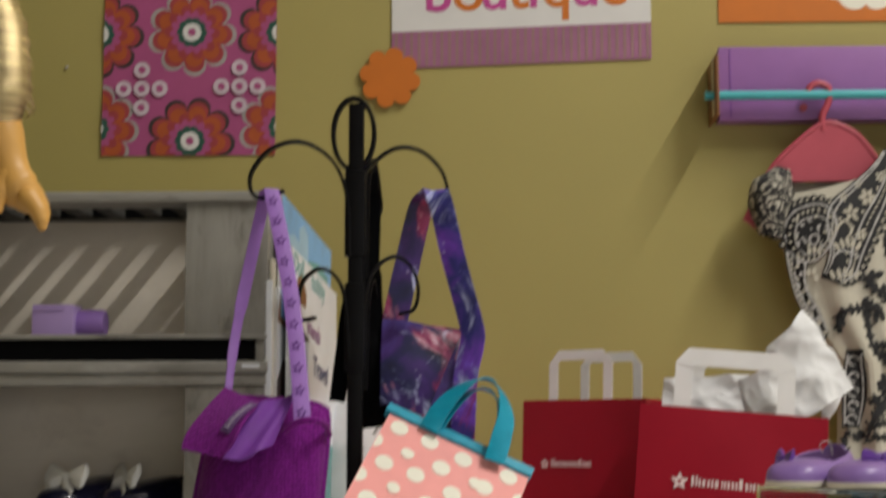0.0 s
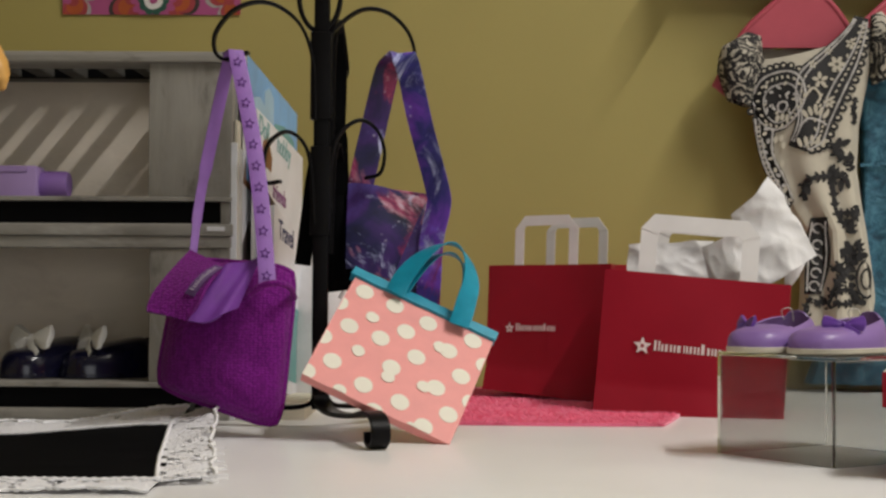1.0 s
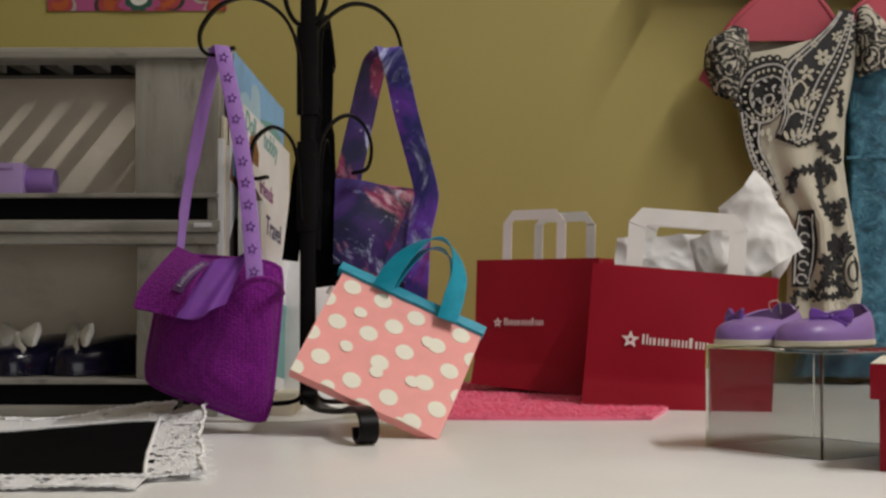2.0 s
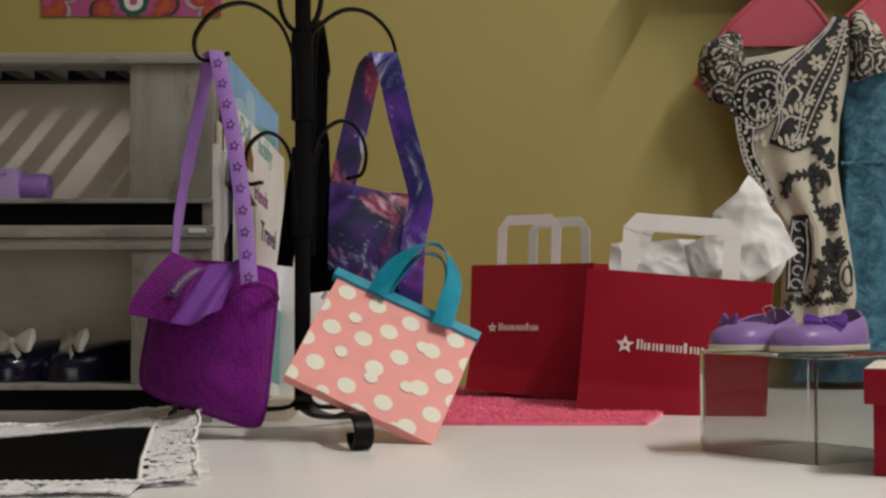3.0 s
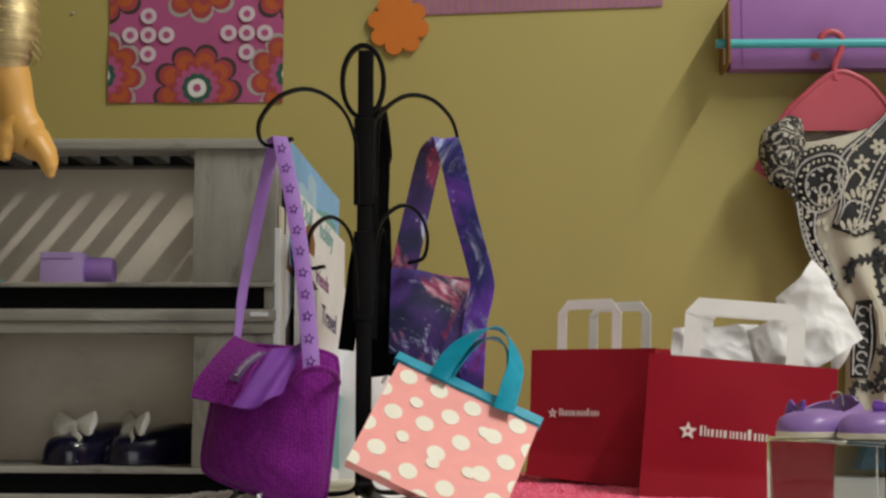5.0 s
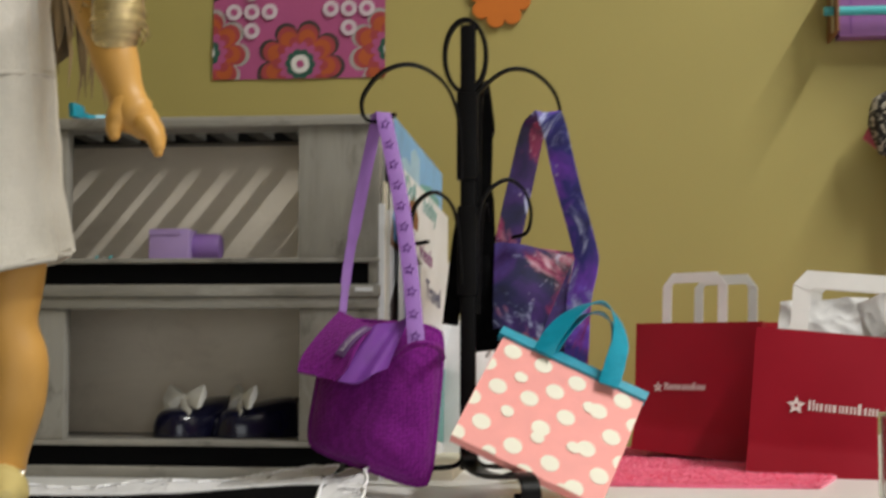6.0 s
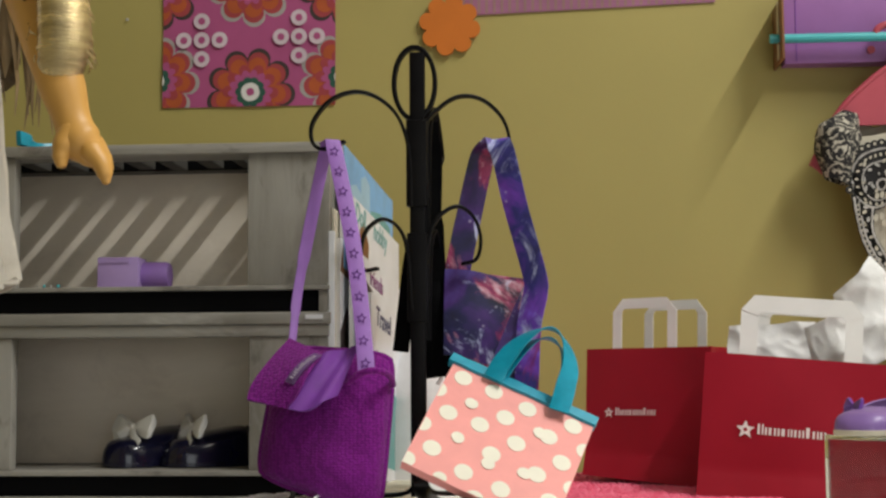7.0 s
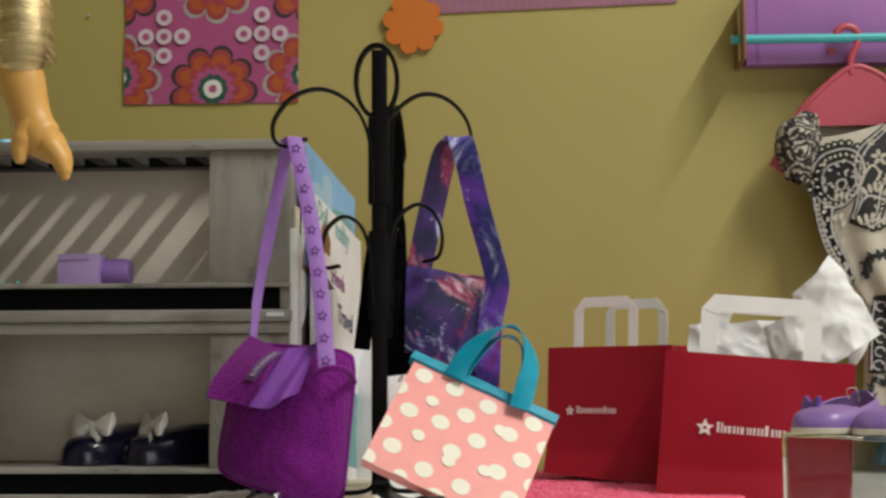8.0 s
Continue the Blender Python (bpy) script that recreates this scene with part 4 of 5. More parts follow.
def petals(r, k, lobe, n=60, turn=0.0):
    return [((r + lobe * abs(math.sin(k * t / 2)) ** 0.6) * math.cos(t + turn), (r + lobe * abs(math.sin(k * t / 2)) ** 0.6) * math.sin(t + turn)) for t in (2 * math.pi * i / n for i in range(n))]


b0 = (-0.3778, -0.2122, 0.3434, 0.5021)
poster = thing("poster", ((b0[0] + b0[1]) / 2, WY, b0[2]), "magenta paper poster with retro orange flowers on the wall", "poster")
part("paper", box(b0[0], b0[1], WY - 0.0005, WY, b0[2], b0[3]), M_POSTER, poster, smooth=False)
u = 1.3573 / 2600
xc, zc = -0.2932, 0.3571
for dx, dz, edge in ((0, 0, M_DARK_INK), (0, 202, M_GREY_INK), (-176, 24, M_GREY_INK), (170, 24, M_GREY_INK), (-170, 200, M_DARK_INK), (164, 200, M_DARK_INK)):
    x, z = xc + dx * u, zc + dz * u
    for layer, (r, k, lobe, m) in enumerate(((0.0325, 9, 0.0105, edge), (0.0290, 9, 0.0100, M_CORAL_INK), (0.0245, 9, 0.0095, M_ORANGE_INK), (0.0180, 10, 0.009, M_CORAL_INK), (0.016, 14, 0.0055, M_POSTER), (0.0125, 10, 0.002, M_GREEN_INK), (0.0085, 4, 0.0005, M_SIGN_WHITE), (0.0035, 4, 0.0003, M_POSTER))):
        flat(poster, "petal_print", clip_poly(petals(r, k, lobe, 90, 0.27), x, z, b0), x, z, layer, m)
for dx, dz in ((-90, 97), (89, 100)):
    for ox, oz in ((0, 0), (33, 0), (-33, 0), (0, 35), (0, -35)):
        x, z = xc + (dx + ox) * u, zc + (dz + oz) * u
        flat(poster, "ring_print", disc(0.0077), x, z, 9, M_RING_INK)
        flat(poster, "ring_print", disc(0.0034), x, z, 10, M_POSTER)

sgn = thing("sign", (0.0196, WY, 0.4253), "white boutique sign with a mauve striped lower band", "sign")
lean = 0.031
sx0, sx1 = -0.1020, 0.1434
z0, z1, z2 = 0.4253, 0.4607, 0.5499


def slant(x0, x1, za, zb):
    return [(x0, za + (x0 - sx0) * lean), (x1, za + (x1 - sx0) * lean), (x1, zb + (x1 - sx0) * lean), (x0, zb + (x0 - sx0) * lean)]


part("panel", prism(slant(sx0, sx1, z1, z2), (0, WY, 0), (1, 0, 0), (0, 0, 1), (0, -0.0010, 0)), M_SIGN_WHITE, sgn, smooth=False)
part("striped_band", prism(slant(sx0, sx1, z0, z1), (0, WY, 0), (1, 0, 0), (0, 0, 1), (0, -0.0010, 0)), M_STRIPE, sgn, smooth=False)
for k in range(34):
    x = sx0 + 0.003 + k * 0.0072
    if x + 0.003 < sx1:
        part("stripe", prism(slant(x, x + 0.0026, z0 + 0.001, z1 - 0.001), (0, WY - 0.0011, 0), (1, 0, 0), (0, 0, 1), (0, -0.0002, 0)), M_STRIPE_B, sgn, smooth=False)


def letters(word, size, m, material, parent, name="letter", spread=1.0):
    c = bpy.data.curves.new(name, "FONT")
    c.body, c.size, c.extrude, c.offset, c.space_character = word, size, 0.0001, size * 0.012, spread
    tmp = bpy.data.objects.new(name, c)
    me = bpy.data.meshes.new_from_object(tmp)
    bpy.data.objects.remove(tmp)
    me.transform(INV[parent] @ m)
    me.materials.append(material)
    ob = new(name, me)
    ob.parent = parent
    INV[ob] = INV[parent]
    return ob


x = sx0 + 0.030
for ch, w, m in zip("boutique", (0.031, 0.030, 0.031, 0.020, 0.016, 0.031, 0.031, 0.028), (M_SIGN_PINK, M_ORANGE, M_SIGN_PINK, M_ORANGE, M_SIGN_PINK, M_ORANGE, M_SIGN_PINK, M_ORANGE)):
    letters(ch, 0.056, pose(x, WY - 0.0013, z1 + 0.0195 + (x - sx0) * lean, 90, 0, 0), m, sgn)
    x += w * 0.88

of = solo("paper_flower", prism(petals(0.0220, 8, 0.0070, 80, 0.2), (-0.1036, WY - 0.002, 0.4163), (1, 0, 0), (0, 0, 1), (0, -0.0022, 0)), M_ORANGE, (-0.1036, WY, 0.4163), "orange foam daisy shape stuck on the wall", "decoration", smooth=False)
op = thing("poster", (0.32, WY, 0.4676), "orange paper poster with a pale scalloped shape on the wall", "poster")
part("paper", box(0.2071, 0.46, WY - 0.0008, WY, 0.4671, 0.62), M_ORANGE, op, smooth=False)
part("scallop_print", prism(petals(0.05, 12, 0.006, 80), (0.345, WY - 0.0009, 0.533), (1, 0, 0), (0, 0, 1), (0, -0.0002, 0)), M_CREAM, op, smooth=False)

# ---- wall shelf, rail, hangers, dresses ----
ws = thing("wall_shelf", (0.42, WALL_Y, 0.3599), "lilac painted wall shelf with a turquoise hanging rod", "shelf")
x0, x1, y0 = 0.2022, 0.66, 1.335
za, zb = 0.3683, 0.4373
part("front_panel", box(x0, x1, y0, y0 + 0.004, za, zb, 0.0012), M_SHELF_PURPLE, ws)
part("end_panel", box(x0 + 0.0005, x0 + 0.0045, y0 + 0.0042, WALL_Y, za + 0.001, zb - 0.001, 0.0008), M_SHELF_PURPLE, ws)
part("end_panel", box(x1 - 0.0045, x1 - 0.0005, y0 + 0.0042, WALL_Y, za + 0.001, zb - 0.001, 0.0008), M_SHELF_PURPLE, ws)
part("bottom_panel", box(x0 + 0.0046, x1 - 0.0046, y0 + 0.0042, WALL_Y, za + 0.001, za + 0.004, 0.0004), M_SHELF_PURPLE, ws)
part("end_bracket", box(0.1954, 0.1979, 1.3050, WALL_Y - 0.0005, 0.3670, 0.4230, 0.0010), M_BROWN_INK, ws, "dark bracket plate at the shelf end")
part("bracket_edge", box(0.1945, 0.1952, 1.3200, 1.3290, 0.3700, 0.4225, 0.0003), M_CREAM_BOARD, ws, "pale strip on the bracket plate")
part("seam", box(x0 + 0.010, x0 + 0.0108, y0 - 0.0006, y0 - 0.0001, za + 0.002, zb - 0.002), M_STAR, ws)
zr, yr = 0.3885, 1.322
part("rod", tube([(0.1870, yr, zr), (0.2, yr, zr), (0.4, yr, zr), (0.66, yr, zr)], 0.0042), M_TEAL_ROD, ws, "turquoise plastic rod")
for xk in (0.2784, 0.46):
    part("screw", tube([(xk, y0 - 0.004, zr - 0.0097), (xk, y0 + 0.001, zr - 0.0097)], 0.0036), M_HANGER, ws, "pink screw head")
for xk in (0.6,):
    part("bracket", box(xk, xk + 0.006, yr - 0.003, y0 - 0.0003, zr - 0.011, zr + 0.009, 0.001), M_SHELF_PURPLE, ws, "lilac rod bracket")


def hanger(xc, label, yaw=0.0):
    """xc: where the hook hangs on the rod."""
    t = thing("clothes_hanger", (xc, yr, zr), label, "hanger", group="pink hangers", rz=yaw)
    hook = smooth_path([(-0.012, 0, -0.002), (-0.011, 0, 0.006), (-0.003, 0, 0.0105), (0.006, 0, 0.006), (0.006, 0, -0.006), (0.0, 0, -0.020), (0.0, 0, -0.034)], 6)
    part("hook", sweep(hook, (0, 1, 0), 0.0066, 0.0066, rounded=True), M_HANGER, t, local=True)
    poly = [(-0.003, -0.026), (0.003, -0.026), (0.020, -0.032), (0.036, -0.045), (0.052, -0.072), (0.058, -0.098), (0.050, -0.104), (0.03, -0.080), (-0.03, -0.080), (-0.062, -0.124), (-0.074, -0.114), (-0.052, -0.074), (-0.030, -0.050)]
    part("shoulder_plate", prism(poly, (0, -0.002, 0), (1, 0, 0), (0, 0, 1), (0, 0.004, 0)), M_HANGER, t, local=True)
    rim = [(x_, -0.0005, z_) for x_, z_ in ((-0.072, -0.116), (-0.050, -0.072), (-0.028, -0.048), (0, -0.027), (0.020, -0.031), (0.036, -0.044), (0.053, -0.072), (0.056, -0.1))]
    part("rim", tube(smooth_path(rim, 4), 0.0028), M_HANGER, t, local=True)
    return t


hanger(0.2930, "coral pink plastic hanger carrying the printed dress")
hanger(0.3920, "coral pink plastic hanger carrying the teal dress", 6)


def garment(name, rows, material, label, sleeves=(), folds=6, amp=0.004, slope=0.0, dip=0.0):
    """rows: (x left, x right, y middle, depth, z) from hem to shoulder."""
    base = ((rows[0][0] + rows[0][1]) / 2, rows[0][2], rows[0][4])
    t = thing(name, base, label, "dress")
    rings = []
    for i in range(len(rows) - 1):
        for k in range(5):
            a = k / 5
            q = [p * (1 - a) + s * a for p, s in zip(rows[i], rows[i + 1])]
            f = 1 - (i + a) / (len(rows) - 1)
            ring = []
            for j in range(48):
                g = 2 * math.pi * j / 48
                rip = amp * f * math.sin(folds * g + 1.3)
                ring.append(((q[0] + q[1]) / 2 + ((q[1] - q[0]) / 2 + rip) * math.cos(g), q[2] + (q[3] + rip * 1.6) * math.sin(g), q[4] + slope * (1 - f) ** 2 * ((q[1] - q[0]) / 2 * math.cos(g)) - dip * max(0.0, 1 - f - 0.8) * 5 * max(0.0, -math.sin(g)) ** 1.3))
            rings.append(ring)
    bm = loft(rings, False)
    bm0 = loft(rings, False)
    bmesh.ops.recalc_face_normals(bm, faces=bm.faces)
    bmesh.ops.solidify(bm, geom=bm.faces[:], thickness=0.0008)
    part("body", bm, material, t)
    surface = bvhtree.BVHTree.FromBMesh(bm0)
    for pts, rs, cloth_ in sleeves:
        tilt = 0.35 if pts[-1][0] > pts[0][0] else -0.35
        line = smooth_path(pts, 5)
        wide = np.interp(np.linspace(0, 1, len(line)), np.linspace(0, 1, len(rs)), rs)
        bm = loft([[Vector(p) + Vector((math.cos(g), math.sin(g), math.cos(g) * tilt)) * (r * (1 + 0.07 * math.sin(5 * g + 0.6 * i))) for g in (2 * math.pi * j / 28 for j in range(28))] for i, (p, r) in enumerate(zip(line, wide))], False)
        bmesh.ops.recalc_face_normals(bm, faces=bm.faces)
        bmesh.ops.solidify(bm, geom=bm.faces[:], thickness=0.0008)
        part("sleeve", bm, cloth_, t)
    return t, surface


DYY = 1.278
rows = [(0.2884, 0.3551, DYY, 0.026, 0.0475), (0.2904, 0.3483, DYY, 0.023, 0.0964), (0.2913, 0.3424, DYY, 0.021, 0.1416), (0.2766, 0.3385, DYY, 0.02, 0.1652), (0.2599, 0.3350, DYY, 0.02, 0.1927), (0.2487, 0.3375, DYY, 0.021, 0.2302), (0.2433, 0.3453, DYY, 0.02, 0.2638), (0.2364, 0.3522, DYY, 0.016, 0.2885), (0.2393, 0.3551, DYY, 0.012, 0.3132)]
pd, SURFACE = garment("doll_dress", rows, M_DRESS, "cream doll dress printed with black paisley on a hanger", [(((0.2469, 1.2760, 0.3119), (0.2366, 1.2720, 0.2944), (0.2326, 1.2720, 0.2738), (0.2330, 1.2720, 0.2521)), (0.007, 0.0175, 0.0168, 0.0105), M_PAISLEY_DENSE), (((0.3523, 1.2760, 0.3307), (0.3589, 1.2720, 0.3112), (0.3636, 1.2720, 0.2900), (0.3644, 1.2720, 0.2738)), (0.006, 0.0125, 0.0165, 0.0165), M_PAISLEY)], 7, 0.0035, 0.3, 0.012)
DRESS = bilinear((0.1847, 1.2550, 0.3383), (0.3726, 1.2550, 0.3383), (0.3702, 1.2550, 0.0578), (0.1835, 1.2550, 0.0578))
UNIT = 0.000262


def drape(x, y, up):
    """A place on the front of the dress, up metres over the cloth."""
    p = DRESS(x / 714, y / 1067)
    hit = SURFACE.ray_cast(Vector((p.x, 1.15, p.z)), Vector((0, 1, 0)), 0.127)[0]
    if hit is None:
        hit = SURFACE.find_nearest(Vector((p.x, 1.25, p.z)))[0]
    return Vector((p.x, hit.y - up, p.z))


def curve_at(points, t):
    k = min(max(t, 0.0), 0.9999) * (len(points) - 1)
    i = int(k)
    return Vector(points[i]).lerp(Vector(points[i + 1]), k - i)


def path2(points, per=6):
    return smooth_path([(x, y, 0.0) for x, y in points], per)


def print_panel(e1, e2, up=0.0014):
    e1, e2 = path2(e1), path2(e2)
    mid = lambda u, v: curve_at(e1, u).lerp(curve_at(e2, u), v)
    part("printed_band", sheet(lambda u, v: drape(mid(u, v).x, mid(u, v).y, up), 44, 12, -0.0003), M_INK, pd)
    return mid


def print_line(points, wide, up=0.0024, material=None, name="print_line"):
    pts = [drape(p[0], p[1], up) for p in points]
    n = len(pts)
    side = [(pts[min(i + 1, n - 1)] - pts[max(i - 1, 0)]).cross(Vector((0, 1, 0))) for i in range(n)]
    part(name, sweep(pts, side, [wide * UNIT * (1 + 0.22 * math.sin(1.9 * i)) for i in range(n)], 0.0003), material or M_INK_LINE, pd)


def petal(x, y, r, ry, turn=0.0, up=0.0026, material=None):
    ca, sa = math.cos(turn), math.sin(turn)
    ring = [(p * ca - q * sa, p * sa + q * ca) for p, q in disc(r * UNIT, 12, ry=ry * UNIT)]
    part("print_petal", prism(ring, drape(x, y, up), (1, 0, 0), (0, 0, 1), (0, 0.0003, 0)), material or M_DRESS, pd, smooth=False)


def bloom(x, y, r, n, turn=0.0):
    for k in range(n):
        a = turn + 2 * math.pi * k / n
        petal(x + r * math.cos(a), y - r * math.sin(a), r * 0.72, r * 0.42, a)


mid = print_panel([(562, 40), (520, 95), (440, 165), (366, 228), (350, 300), (362, 380), (340, 470)], [(608, 50), (600, 120), (575, 210), (535, 300), (488, 400), (455, 470), (392, 494)])
for v, w in ((0.07, 6), (0.17, 5), (0.68, 6), (0.90, 6)):
    print_line([mid(0.03 + 0.94 * k / 30, v) for k in range(31)], w)
for k in range(26):
    p = mid(0.05 + k * 0.036, 0.78)
    petal(p.x, p.y, 6, 3.5, 0.9)
for k in range(17):
    p = mid(0.1 + k * 0.053, 1.02)
    petal(p.x, p.y, 15, 13, 0.0, 0.0012, M_INK)
    petal(p.x - 2, p.y - 1, 6, 5, 0.0, 0.0022)
bloom(497, 205, 17, 6)
bloom(440, 258, 16, 5, 0.4)
bloom(545, 135, 11, 5)
bloom(470, 160, 8, 5)
bloom(418, 205, 9, 5, 0.2)
bloom(470, 330, 12, 6)
for k in range(14):
    p = mid(0.08 + k * 0.055, 0.58 + 0.03 * math.sin(2.0 * k))
    petal(p.x, p.y, 7, 4, 0.4 * k)
for k in range(5):
    petal(388 + k * 18, 352 + abs(k - 2) * 9, 16, 7, 1.57 + (2 - k) * 0.3)
    petal(372 + k * 20, 455 + abs(k - 2) * 4, 17, 7, 1.57 + (2 - k) * 0.2)
print_line(path2([(372, 410), (400, 385), (440, 392), (462, 405)]), 7)
print_line(path2([(385, 320), (415, 285), (440, 310), (430, 335)]), 8, material=M_DRESS)
ex, ey, erx, ery = 308, 316, 82, 112


def oval(k, a):
    """A lopsided teardrop round the bodice, k from its heart to its rim."""
    w = k * (1 + 0.10 * math.sin(2 * a + 0.7) + 0.05 * math.sin(3 * a))
    return ex + (1 - k) * 14 + w * erx * math.cos(a), ey + (1 - k) * 34 - w * ery * math.sin(a)



print_panel([oval(1, math.pi * (0.5 + k / 10)) for k in range(11)], [oval(1, math.pi * (0.5 - k / 10)) for k in range(11)])
for k, w in ((0.16, 7), (0.60, 5), (0.90, 7)):
    print_line([oval(k, 2 * math.pi * j / 30 + 0.02 * math.sin(5 * j)) for j in range(31)], w)
for j in range(22):
    px_, py_ = oval(0.76, 2 * math.pi * j / 22)
    petal(px_, py_, 6.5, 4, -2 * math.pi * j / 22)
rng = random.Random(11)
for j in range(34):
    px_, py_ = oval(rng.uniform(0.25, 0.86), rng.uniform(0, 2 * math.pi))
    petal(px_, py_, rng.uniform(5, 10), rng.uniform(3, 5), rng.uniform(0, 3.1), 0.0027, rng.choice((M_DRESS, M_INK_LINE, M_INK_LINE, M_INK)))
for j in range(13):
    px_, py_ = oval(1.05, math.radians(15 + 15.5 * j))
    petal(px_, py_, 14, 13, 0.0, 0.0013, M_INK)
    petal(px_, py_, 5, 5, 0.0, 0.0022)
mid = print_panel([(300, 418), (298, 500), (338, 580), (364, 650)], [(226, 372), (238, 450), (262, 540), (300, 610), (345, 684)], 0.0012)
for v, w in ((0.90, 7), (0.66, 7), (0.12, 7)):
    print_line([mid(0.02 + 0.95 * k / 30, v) for k in range(31)], w)
for k in range(18):
    p = mid(0.04 + k * 0.052, 0.78)
    petal(p.x, p.y, 5.5, 3.5, 0.6)
for k in range(14):
    p = mid(0.06 + k * 0.068, 0.40 + 0.10 * math.sin(2.3 * k))
    petal(p.x, p.y, 9, 6, 0.7 * k, material=(M_INK_LINE, M_DRESS)[k % 2])
for x, y in ((335, 380), (320, 378), (305, 382), (318, 448), (300, 452), (325, 470), (322, 530), (335, 612)):
    petal(x, y, 12, 7, 1.4)
# branches and leaves on the skirt
for w, pts in ((15, [(486, 462), (500, 500), (538, 520), (552, 550)]), (13, [(400, 650), (394, 592), (440, 574), (484, 572)]), (12, [(484, 572), (490, 640), (500, 700), (530, 726), (560, 700), (568, 664)]),
               (12, [(545, 720), (548, 758)]), (14, [(540, 805), (546, 850), (520, 895), (490, 925), (474, 985)]), (11, [(500, 690), (540, 690), (568, 682)]), (12, [(474, 540), (500, 560), (530, 585)]),
               (10, [(562, 310), (556, 350), (560, 400)]), (11, [(470, 965), (510, 940), (550, 945), (575, 985)]), (10, [(480, 985), (530, 985), (560, 975)]), (12, [(478, 880), (500, 860), (512, 880), (500, 905)]), (11, [(560, 780), (572, 800), (566, 830), (552, 840)]), (12, [(430, 990), (460, 975), (480, 1000)]), (10, [(420, 965), (400, 1000), (410, 1030)])):
    line_ = path2(pts)
    print_line(line_, w * 1.3, 0.0014, M_INK, "print_scroll")
    for i in range(2, len(line_) - 1, 3):
        # small leaves on both sides of the stem
        t_ = line_[i + 1] - line_[i - 1]
        a_ = math.atan2(-t_.y, t_.x)
        for g in (-1, 1):
            petal(line_[i].x + g * 0.85 * w * math.sin(a_), line_[i].y + g * 0.85 * w * math.cos(a_), w * 0.75, w * 0.36, a_ + g * 1.0, 0.0013, M_INK)
for x, y, r, q, a in ((500, 468, 22, 9, 1.2), (524, 462, 18, 8, 0.5), (545, 500, 18, 7, 2.2), (508, 566, 20, 8, 0.2), (486, 592, 22, 8, 1.3), (512, 600, 20, 7, 1.5), (532, 592, 18, 7, 1.8), (404, 610, 18, 10, 1.2), (510, 822, 20, 12, 0.6), (530, 800, 18, 11, 1.4),
                      (545, 808, 16, 10, 2.3), (524, 842, 18, 9, 0.2), (560, 380, 14, 7, 1.0), (552, 350, 14, 6, 0.4), (545, 740, 14, 10, 0.3), (478, 560, 18, 8, 1.5), (500, 905, 16, 7, 0.8), (396, 626, 16, 9, 1.5)):
    petal(x, y, r * 1.15, q * 1.3, a, 0.0013, M_INK)
for r, w in ((20, 7), (38, 9)):
    print_line([(592 + r * 0.8 * math.cos(a * 0.4), 905 - r * 1.6 * math.sin(a * 0.4)) for a in range(17)], w, 0.0014, M_INK)
for k in range(9):
    petal(590 - 44 * math.sin(k * 0.35 + 0.1), 905 - 78 * math.cos(k * 0.35 + 0.1), 13, 11, 0, 0.0013, M_INK)
# printed panel; its black also stands in for the shade of the skirt fold
mid = print_panel([(418, 706), (402, 800), (398, 880), (396, 955)], [(462, 704), (474, 800), (470, 880), (452, 955)])
for v in (0.12, 0.88):
    print_line([mid(0.05 + 0.9 * k / 14, v) for k in range(15)], 6)
for k in range(5):
    p = mid(0.12 + k * 0.19, 0.5)
    print_line([(p.x + 16 * math.cos(a * 0.5), p.y - 15 * math.sin(a * 0.5)) for a in range(11)], 6)
nb = bilinear((0.2536, 1.2900, 0.3083), (0.3053, 1.2900, 0.3023), (0.3086, 1.2880, 0.2791), (0.2560, 1.2880, 0.2831))
part("back_neck", sheet(lambda u, v: nb(u, v) + Vector((0, 0, -0.006 * math.sin(math.pi * u))), 10, 3, 0.0008), M_DRESS, pd, "cream back neckline")
TY = 1.288
rows = [(0.2937, 0.4658, TY, 0.019, 0.0097), (0.3075, 0.4509, TY, 0.019, 0.0471), (0.3392, 0.4460, TY, 0.018, 0.0965), (0.3431, 0.4361, TY, 0.017, 0.1955), (0.3412, 0.4411, TY, 0.016, 0.2651), (0.3496, 0.4312, TY, 0.012, 0.3050)]
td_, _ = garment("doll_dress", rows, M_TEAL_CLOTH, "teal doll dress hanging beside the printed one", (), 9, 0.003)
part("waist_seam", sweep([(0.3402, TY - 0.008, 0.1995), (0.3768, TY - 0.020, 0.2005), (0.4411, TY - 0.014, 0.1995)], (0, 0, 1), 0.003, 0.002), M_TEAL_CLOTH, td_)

# both dresses hang close to the wall, their fronts on the same lines of sight
for t in (pd, td_):
    eye = Matrix.Translation((-0.0075, 0.003, 0.0895))
    t.matrix_world = eye @ Matrix.Scale(1.034, 4) @ eye.inverted() @ t.matrix_world

# ---- doll ----
M_SKIN = plain("doll_vinyl", (0.64, 0.345, 0.085), 0.45, vary=0.05, coarse=25.0, relief=0.02)
M_DRESS_WHITE = plain("white_crinkle_cotton", (0.70, 0.66, 0.60), 0.85, vary=0.06, coarse=60.0, fine=350.0, relief=0.5, depth=0.0012)
M_GOLD = plain("gold_lame_fringe", (0.66, 0.52, 0.27), 0.25, metal=0.7, vary=0.45, coarse=260.0, fine=900.0, relief=0.7, depth=0.001, stretch=(0.12, 0.12, 1))
M_HAIR = plain("honey_blond_hair", (0.20, 0.135, 0.060), 0.45, vary=0.5, coarse=120.0, fine=600.0, relief=0.5, depth=0.001, stretch=(1, 1, 0.08))
M_YELLOW_SHOE = plain("pale_yellow_vinyl", (0.62, 0.50, 0.20), 0.4, vary=0.05)


